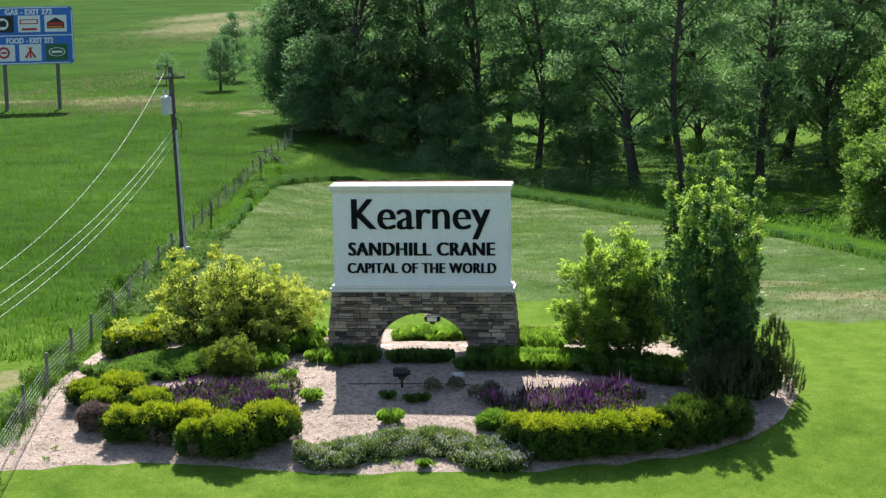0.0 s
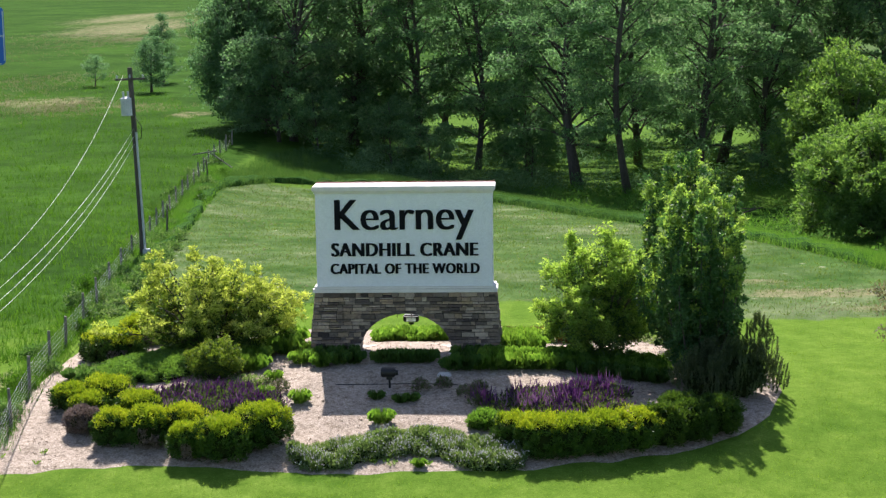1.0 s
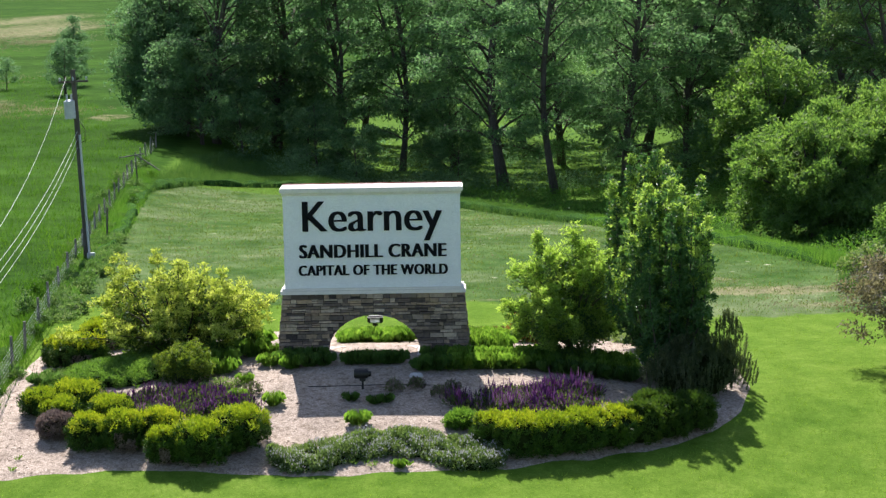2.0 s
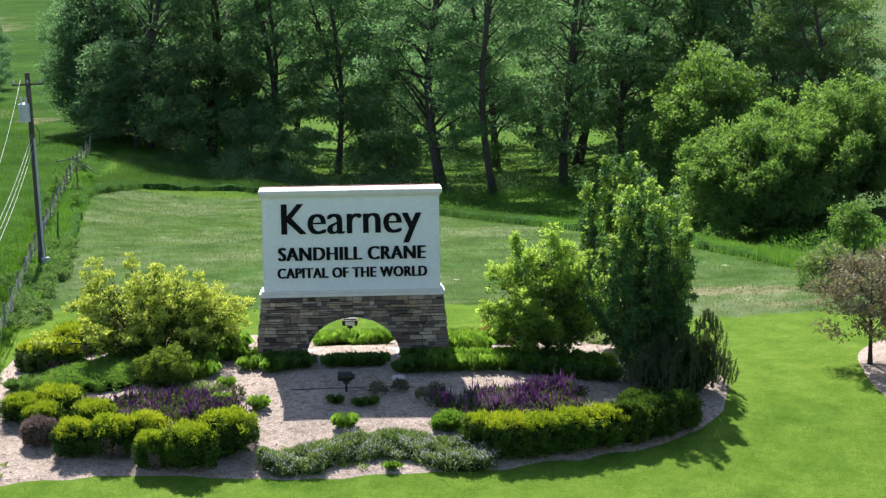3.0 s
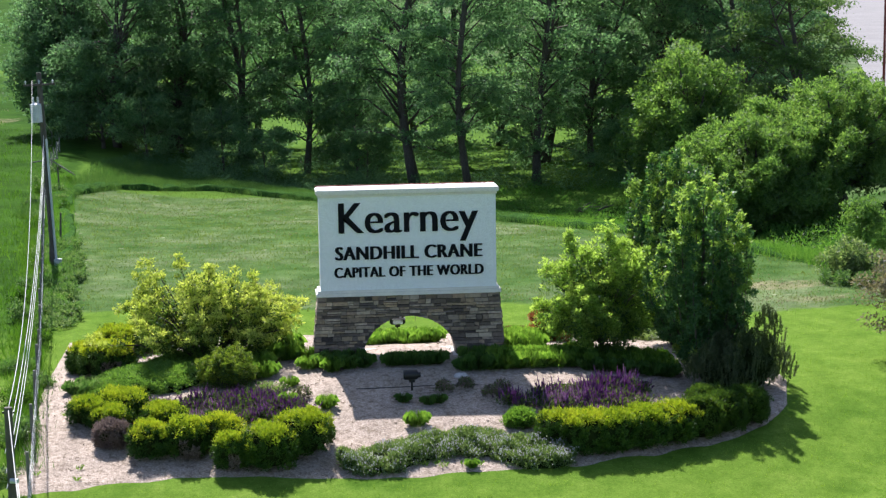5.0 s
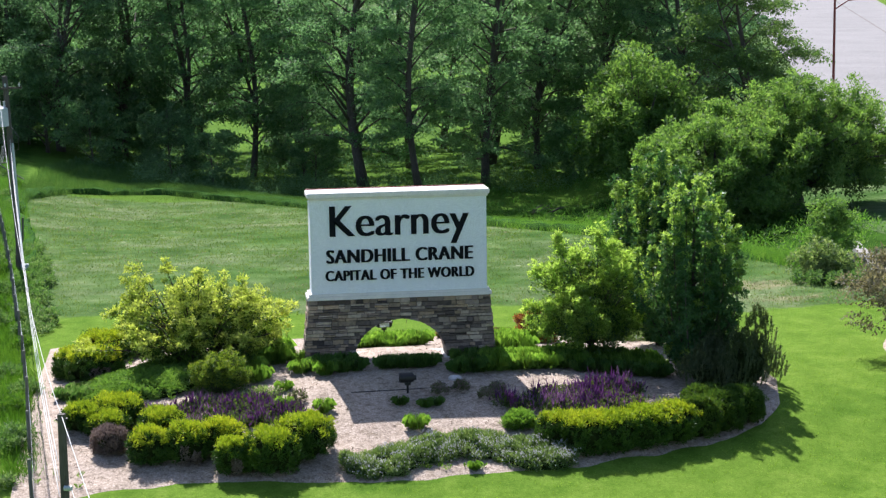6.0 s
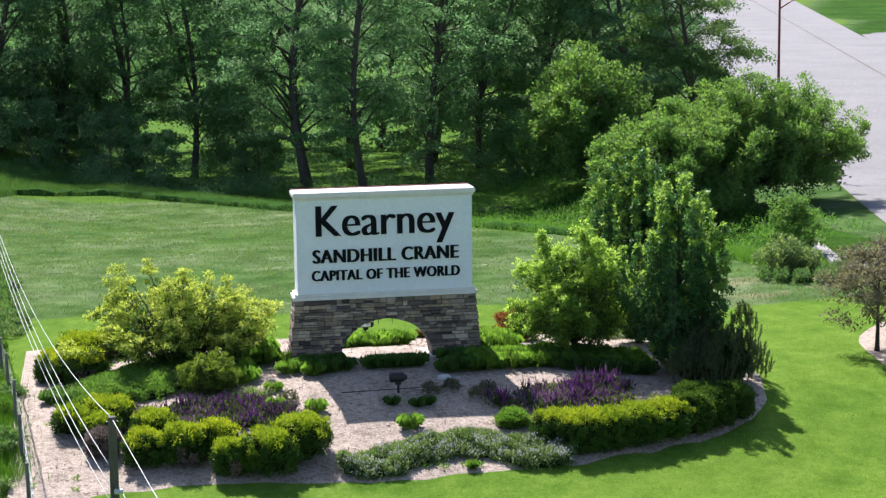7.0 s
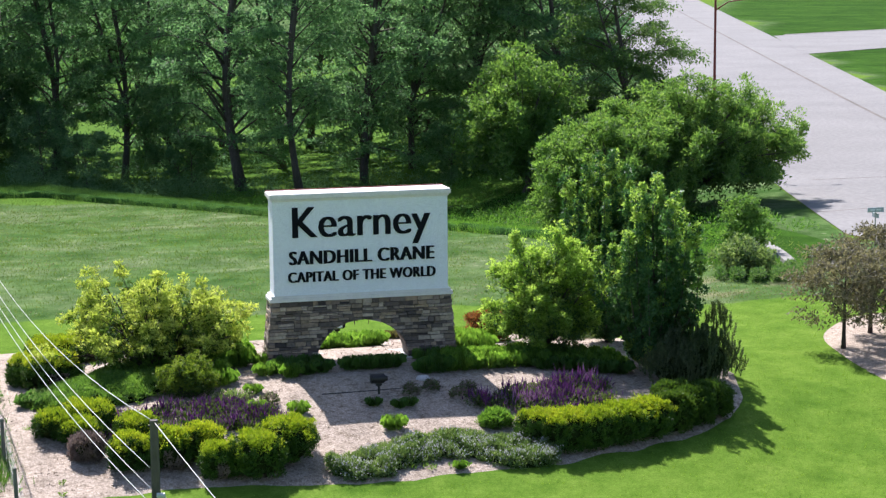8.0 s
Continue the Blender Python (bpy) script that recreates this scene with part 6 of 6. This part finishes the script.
make_tree("meadow_tree", "thin young tree beside the meadow slope", 337, 3.8, 0.08, 0.15, 1.7, 50, 40, 0.2, LEAF_WOOD_DARK, BARK, 0.0, "meadow trees", 8, 0.5, 0.7, 0.6, at=at_ground(-52, 166))
broad_shrub(21.7, 17.4, 1.6, 1.4, 1.9, LEAF_GREY, 340, "pale grey-green bush beside the culvert", "grey_bush", 8, 160, 40, 0.16, None, "", 0.34)


def scatter(name, label, spots, per, length, width, leaf, seed, up=1.0, rad=0.25):
    rng = np.random.default_rng(seed)
    root = np.repeat(np.array(spots), per, 0)
    root[:, :2] += rng.normal(0, rad, (len(root), 2))
    way = np.concatenate([rng.normal(0, 0.33, (len(root), 2)), np.full((len(root), 1), up)], 1)
    ob = hang(name, quads(name, blades(rng, root, way, length, width), 3), leaf, None)
    return tagged(ob, label, "grass", "", "stuff")


def grass_bank():
    """The raised edge of the uncut grass, where the mower has stopped."""
    edge = [Vector((field_left(y), y, 0)) for y in np.arange(22, 64, 0.5)]
    edge += [Vector((x, float(np.interp(x, FIELD_X, FIELD_BACK)), 0)) for x in np.arange(-18.2, 22, 0.35)]
    path = [edge[0]]
    for p in edge[1:]:
        if (p - path[-1]).length > 0.25:
            path.append(p)
    verts, faces, w = [], [], 15
    for i, p in enumerate(path):
        along = (path[min(i + 3, len(path) - 1)] - path[max(i - 3, 0)]).normalized()
        out = Vector((-along.y, along.x, 0))
        deep = 1.2 + 3.8 * smooth(60, 110, i)
        p = p + out * 0.35 * noise.noise((p.x * 0.5, p.y * 0.5, 2.0)) + out * 0.12 * noise.noise((p.x * 2.3, p.y * 2.3, 4.0))
        for k in range(w):
            f = k / (w - 1)
            q = p + out * deep * f ** 1.6
            rise = 0.46 * smooth(0, 0.05, f) * (1 - smooth(0.4, 1, f)) * (0.8 + 0.5 * noise.noise((q.x * 0.9, q.y * 0.9, 1.0))) * smooth(0, 12, i) * smooth(0, 10, len(path) - 1 - i)
            verts.append((q.x, q.y, height(q.x, q.y) + rise - 0.03 + 0.07 * noise.noise((q.x * 4, q.y * 4, 6.0)) * smooth(0, 0.1, f)))
    for i in range(len(path) - 1):
        for k in range(w - 1):
            a = i * w + k
            faces.append((a, a + w, a + w + 1, a + 1))
    me = bpy.data.meshes.new("grass_bank")
    me.from_pydata(verts, [], faces)
    me.polygons.foreach_set("use_smooth", [True] * len(faces))
    ob = hang("grass_bank", me, THATCH, None)
    tagged(ob, "dense bank of uncut grass along the mown field", "grass", "", "stuff")


grass_bank()


def tall_grass():
    rng = random.Random(21)
    spots = []
    for n in range(7200):
        x = rng.uniform(-20, 24)
        back = float(np.interp(x, FIELD_X, FIELD_BACK))
        y = back + 0.2 + ((rng.uniform(0, 5) if n % 2 else rng.uniform(0, 26)) if x > 13 else abs(rng.gauss(0, 3.5)) if n % 2 else rng.uniform(0, 22))
        spots.append((x, y, height(x, y) - 0.05))
    scatter("tall_grass", "band of dark uncut grass along the edge of the wood", [p for p in spots if p[0] < 11], 18, 0.55, 0.03, LEAF_BAND, 350, 1.0, 0.3)
    scatter("tall_grass", "strip of bright green uncut grass beside the mown field", [p for p in spots if p[0] >= 11], 18, 0.55, 0.03, LEAF_TALL, 353, 1.0, 0.3)
    spots = []
    for n in range(2000):
        y = rng.uniform(-8, 70)
        x = fence_x(y) + rng.gauss(-0.35, 0.25)
        spots.append((x, y, height(x, y) - 0.05))
    scatter("fence_weeds", "rough green weeds along the wire fence", spots, 12, 0.42, 0.026, LEAF_MEADOW, 351, 1.0, 0.2)
    spots = []
    for n in range(1700):
        y = rng.uniform(16, 76)
        x = fence_x(y) + 0.1 + (field_left(y) - fence_x(y) - 0.15) * rng.random()
        spots.append((x, y, height(x, y) - 0.05))
    scatter("fence_grass", "tall pale grass between the fence and the mown field", spots, 12, 0.5, 0.032, LEAF_TALL, 352, 1.0, 0.12)


tall_grass()


def undergrowth():
    rng = np.random.default_rng(22)
    centres, sizes = [], []
    for n in range(620):
        x, y = rng.uniform(-20, 36), rng.uniform(82, 116)
        if rng.random() < 0.45:
            y = 82 + abs(rng.normal(0, 6))
        if (8 < x < 24 and y > 84 and rng.random() < 0.7) or x < -17 or (x < -11 and y < 91):
            continue
        tall = rng.uniform(0.4, 2.6) * (0.5 + 0.9 * abs(noise.noise((x * 0.15, y * 0.15, 4))))
        for k in range(2):
            centres.append((x + rng.normal(0, 0.5), y + rng.normal(0, 0.5), height(x, y) + tall * (0.35 + 0.5 * k)))
            sizes.append((0.9, 0.9, 0.55))
    weeds = []
    for n in range(420):
        x, y = (rng.uniform(4, 26), rng.uniform(55, 83)) if n % 3 else (rng.uniform(17.5, 31), rng.uniform(29, 43))
        if y > float(np.interp(x, FIELD_X, FIELD_BACK)) + 4.5 and x < road_left(y) - 1.5:
            weeds.append((x, y, height(x, y) + rng.uniform(0.05, 0.55)))
    w = clump_leaves(rng, np.array(weeds), np.full((len(weeds), 3), (0.75, 0.75, 0.4)), 60, 0.20, 0.07, 0.9, 0.6, 0.7)
    ob = hang("weed_bank", quads("weed_bank", w, 3), LEAF_TALL, None)
    tagged(ob, "bank of tall green weeds in front of the wood", "weeds", "", "stuff")
    v = clump_leaves(rng, np.array(centres), np.array(sizes), 50, 0.19, 0.085, 0.3, 0.6, 0.8)
    ob = hang("undergrowth", quads("undergrowth", v, 3), LEAF_WOOD_DARK, None)
    tagged(ob, "dense leafy undergrowth between the trunks of the wood", "undergrowth", "", "stuff")


undergrowth()


def log_pile():
    rng = random.Random(31)
    for i in range(6):
        w = Wood()
        l = rng.uniform(0.9, 2.0)
        a = rng.uniform(-0.5, 0.5)
        w.limb([(-l / 2, 0, 0.1), (0, rng.uniform(-0.3, 0.3), 0.35), (l / 2, 0, 0.25 + rng.random() * 0.5)], [0.07, 0.055, 0.02], 7)
        ob = hang("fallen_branch", w.mesh("fallen_branch"), BARK, None)
        x, y = 18.8 + rng.uniform(-1.0, 1.0), 68.0 + rng.uniform(-0.6, 0.6)
        ob.matrix_world = at_ground(x, y) @ pose(0, 0, 0, 0, 0, math.degrees(a))
        tagged(ob, "grey fallen branch in the long grass", "branch", "fallen branches")


log_pile()


def low_tree_belt():
    """Bushy dark trees that fill the wood between the tall trunks."""
    first_tree = None
    spin_low = random.Random(19)
    for x, y, k in ((-19, 99, 1.0), (-12.5, 104, 1.1), (-8.5, 93, 0.6), (3, 97, 0.8), (-22.5, 116, 1.0), (-22.8, 105.5, 0.8), (26.5, 103, 0.9)):
        m = at_ground(x, y) @ pose(0, 0, 0, 0, 0, spin_low.uniform(0, 360))
        if first_tree is None:
            first_tree = make_tree("wood_tree", "low bushy dark-green tree between the tall trunks", 345, 10.5, 0.16, 0.03, 4.0, 190, 46, 0.30, LEAF_WOOD_DARK, BARK, 0.04, "low wood trees", 18, 0.5, 0.9, 0.95, at=m, shape="lobed", bend=0.08)
        else:
            copy_thing(first_tree, m).scale = (k, k, k)


low_tree_belt()


def fence_bush(x, y, r, tall, seed):
    rng = np.random.default_rng(seed)
    k = int(16 + 50 * r * r)
    a, q = rng.uniform(0, 6.283, k), np.sqrt(rng.uniform(0, 1, k))
    centres = np.stack([q * r * np.cos(a), q * r * np.sin(a), tall * (0.15 + 0.7 * rng.uniform(0, 1, k) * (1 - 0.5 * q))], 1)
    v = clump_leaves(rng, centres, np.full((k, 3), 0.17), 30, 0.12, 0.05, 0.6, 0.5, 0.7)
    ob = hang("weedy_bush", quads("weedy_bush", v, 3), LEAF_FENCE if seed % 3 else LEAF_MEADOW, None)
    ob.matrix_world = at_ground(x, y)
    tagged(ob, "rough green weedy bush growing at the wire fence", "bush", "fence bushes")


weed_rng = random.Random(44)
for n in range(34):
    y = -11 + 3.1 * n + weed_rng.uniform(-1.3, 1.3)
    if y < 84:
        side = weed_rng.uniform(-0.9, 0.1) + (1.3 if y > 18 and n % 2 else 0)
        fence_bush(fence_x(y) + side, y, weed_rng.uniform(0.3, 0.75), weed_rng.uniform(0.5, 1.25), 900 + n)
for n in range(26):
    y = 12 + 0.95 * n + weed_rng.uniform(-0.4, 0.4)
    fence_bush(fence_x(y) + weed_rng.uniform(0.2, 1.1 + 0.6 * smooth(18, 26, y)), y, weed_rng.uniform(0.4, 0.8), weed_rng.uniform(0.5, 1.0), 1000 + 3 * n + 1)
for dx, dy in ((-0.6, -1.9), (0.3, -2.2), (1.1, -2.0), (1.9, -1.4), (-1.3, -1.3), (2.6, -0.6)):
    fence_bush(21.7 + dx, 17.4 + dy, 0.75, 0.8, 965)


def grass_cover():
    """Grass blades that give the meadow, the mown field and the lawn their texture."""
    rng = np.random.default_rng(61)

    def sow(name, label, n, where, clump, length, width, leaf, up=1.0, patch=0.0, cell=0.2):
        spots = []
        while len(spots) < n:
            x, y = where()
            if patch and noise.noise((x * cell, y * cell, 7.0)) < rng.normal(patch, 0.15):
                continue
            spots.append((x, y, height(x, y) - 0.03))
        scatter(name, label, spots, clump, length, width, leaf, int(rng.integers(9999)), up, 0.3)

    def meadow_spot():
        y = 2 + 188 * rng.random() ** 1.3
        edge = fence_x(min(y, 94)) if y < 94 else -22.2 - 0.3 * (y - 94)
        return edge - 0.3 - (14 + 0.27 * y) * rng.random(), y

    sow("meadow_grass", "uncut green meadow grass on the far side of the fence", 9000, meadow_spot, 6, 0.34, 0.045, LEAF_MEADOW)
    for x, y, rx, ry, n in ((-58, 136, 3.5, 4, 150), (-48, 131, 5.5, 5, 420), (-66, 148, 3, 5, 120), (-64, 178, 6, 8, 170), (-58, 165, 5, 12, 160), (-38, 131, 4, 3, 70), (-84, 270, 14, 22, 260), (-90, 320, 18, 24, 420), (-78, 304, 5, 5, 200)):
        sow("dry_grass", "patch of dry straw-coloured grass in the meadow", n, lambda: (x + rx * 0.6 * rng.normal(), y + ry * 1.2 * rng.normal()), 7, 0.32, 0.055, LEAF_DRY)

    def field_spot():
        while True:
            x, y = rng.uniform(-19, 29), rng.uniform(9.6, 76)
            if zones(x, y)[0] > 0.6:
                return x, y

    sow("mown_grass", "short pale mown grass of the field", 10000, field_spot, 6, 0.12, 0.05, LEAF_FIELD, 0.7)
    sow("grass_clippings", "dry pale clippings lying on the mown field", 1200, field_spot, 4, 0.14, 0.055, LEAF_DRY, 0.25, 0.08, 0.16)

    for x, y, n in ((16.6, 16.6, 130), (18.2, 12.6, 130), (14.5, 18.5, 60)):
        sow("dry_grass", "worn straw-coloured patch of the mown field", n, lambda: (x + 1.6 * rng.normal(), y + 0.7 * rng.normal()), 6, 0.10, 0.05, LEAF_DRY, 0.3)

    def lawn_spot():
        while True:
            x, y = rng.uniform(-16, 27), rng.uniform(-19, 12)
            inside = float(np.interp(x, BED_X, BED_FRONT)) - 0.15 < y < float(np.interp(x, BED_X, BED_BACK)) + 0.1 and -12.8 < x < 13
            if not inside and x > fence_x(y) + 0.3 and ((x - 24) / 6.4) ** 2 + ((y + 2) / 9.2) ** 2 > 1:
                return x, y

    sow("lawn_grass", "lush short lawn grass round the garden bed", 6500, lawn_spot, 6, 0.075, 0.022, LEAF_LAWN, 0.9)


grass_cover()


# ---- stones of the base ----


def stone_block(corners, y0, y1, inset):
    """A split stone: its outline (x, z) in the wall's plane, from y0 (back) to y1 (proud face)."""
    n = len(corners)
    shake = random.Random(int(corners[0][0] * 9973 + corners[0][1] * 7919))
    corners = [(x + shake.uniform(-0.009, 0.009), z + shake.uniform(-0.009, 0.009)) for x, z in corners]
    cx, cz = sum(c[0] for c in corners) / n, sum(c[1] for c in corners) / n
    wx, wz = max(c[0] for c in corners) - min(c[0] for c in corners), max(c[1] for c in corners) - min(c[1] for c in corners)
    kx, kz = 1 - 2 * inset / max(wx, 0.05), 1 - 2 * inset / max(wz, 0.05)
    bm = bmesh.new()
    back = [bm.verts.new((x, y0, z)) for x, z in corners]
    rim = [bm.verts.new((x, y1 + (y0 - y1) * 0.35, z)) for x, z in corners]
    face = [bm.verts.new((cx + (x - cx) * kx, y1 + shake.uniform(-0.012, 0.012), cz + (z - cz) * kz)) for x, z in corners]
    for a, b in ((back, rim), (rim, face)):
        for i in range(n):
            j = (i + 1) % n
            bm.faces.new((a[i], a[j], b[j], b[i]))
    bm.faces.new(face)
    bmesh.ops.recalc_face_normals(bm, faces=bm.faces)
    return bm


def lay_stones():
    rng = random.Random(77)
    zs = [BASE_LOW]
    while zs[-1] < ARCH_H - 0.12:
        zs.append(min(ARCH_H, zs[-1] + rng.choice((0.10, 0.13, 0.17, 0.115))))
    zs[-1] = ARCH_H
    while zs[-1] < BASE_TOP - 0.1:
        zs.append(zs[-1] + rng.choice((0.10, 0.13, 0.16)))
    zs[-1] = BASE_TOP
    g = 0.006
    for z0, z1 in zip(zs, zs[1:]):
        for side in (-1, 1):
            x = -half_width((z0 + z1) / 2) if side < 0 else 0.0
            stop = 0.0 if side < 0 else half_width((z0 + z1) / 2)
            while x < stop - 0.02:
                w = rng.choice((0.2, 0.26, 0.34, 0.44, 0.56)) * rng.uniform(0.85, 1.15)
                x2 = x + w
                if stop - x2 < 0.2:
                    x2 = stop
                edge_low, edge_high = half_width(z0), half_width(z1)
                inner, outer = (-x2, -x) if side < 0 else (x, x2)
                at_end = abs(outer - half_width((z0 + z1) / 2)) < 1e-6
                pts = [(outer - g if not at_end else edge_low, z0 + g), (outer - g if not at_end else edge_high, z1 - g)]
                steps = 7 if arch_x(z0) > inner else 1
                for k in range(steps + 1):
                    z = z1 - g + (z0 - z1 + 2 * g) * k / steps
                    pts.append((min(outer - g - 0.01, max(inner + g, arch_x(z) + 0.004)), z))
                wide = max(p[0] for p in pts) - min(p[0] for p in pts)
                if wide > 0.04:
                    pts = [(side * px, pz) for px, pz in pts]
                    cut = rng.random() < 0.1 and len(pts) == 4
                    zm = z0 + (z1 - z0) * rng.uniform(0.4, 0.6)
                    for piece in (([pts[0], (pts[1][0], zm - g), (pts[2][0], zm - g), pts[3]], [(pts[0][0], zm + g), pts[1], pts[2], (pts[3][0], zm + g)]) if cut else (pts,)):
                        part("stone", stone_block(piece, 0.09, rng.uniform(-0.035, 0.045), 0.007), STONE, SIGN_BASE)
                x = x2
    # the two ends of the base
    for side in (-1, 1):
        for z0, z1 in zip(zs, zs[1:]):
            y = 0.06
            while y < 1.03:
                y2 = min(1.04, y + rng.uniform(0.25, 0.5))
                if 1.04 - y2 < 0.15:
                    y2 = 1.04
                out = rng.uniform(0.01, 0.05)
                bm = stone_block([(y + g, z0 + g), (y2 - g, z0 + g), (y2 - g, z1 - g), (y + g, z1 - g)], 0.0, -1.0, 0.008)
                for v in bm.verts:
                    yy, z, depth = v.co.x, v.co.z, -v.co.y
                    v.co = Vector((side * (half_width(z) - 0.02 + (0.02 + out) * depth), yy, z))
                bmesh.ops.recalc_face_normals(bm, faces=bm.faces)
                part("stone", bm, STONE, SIGN_BASE)
                y = y2


lay_stones()
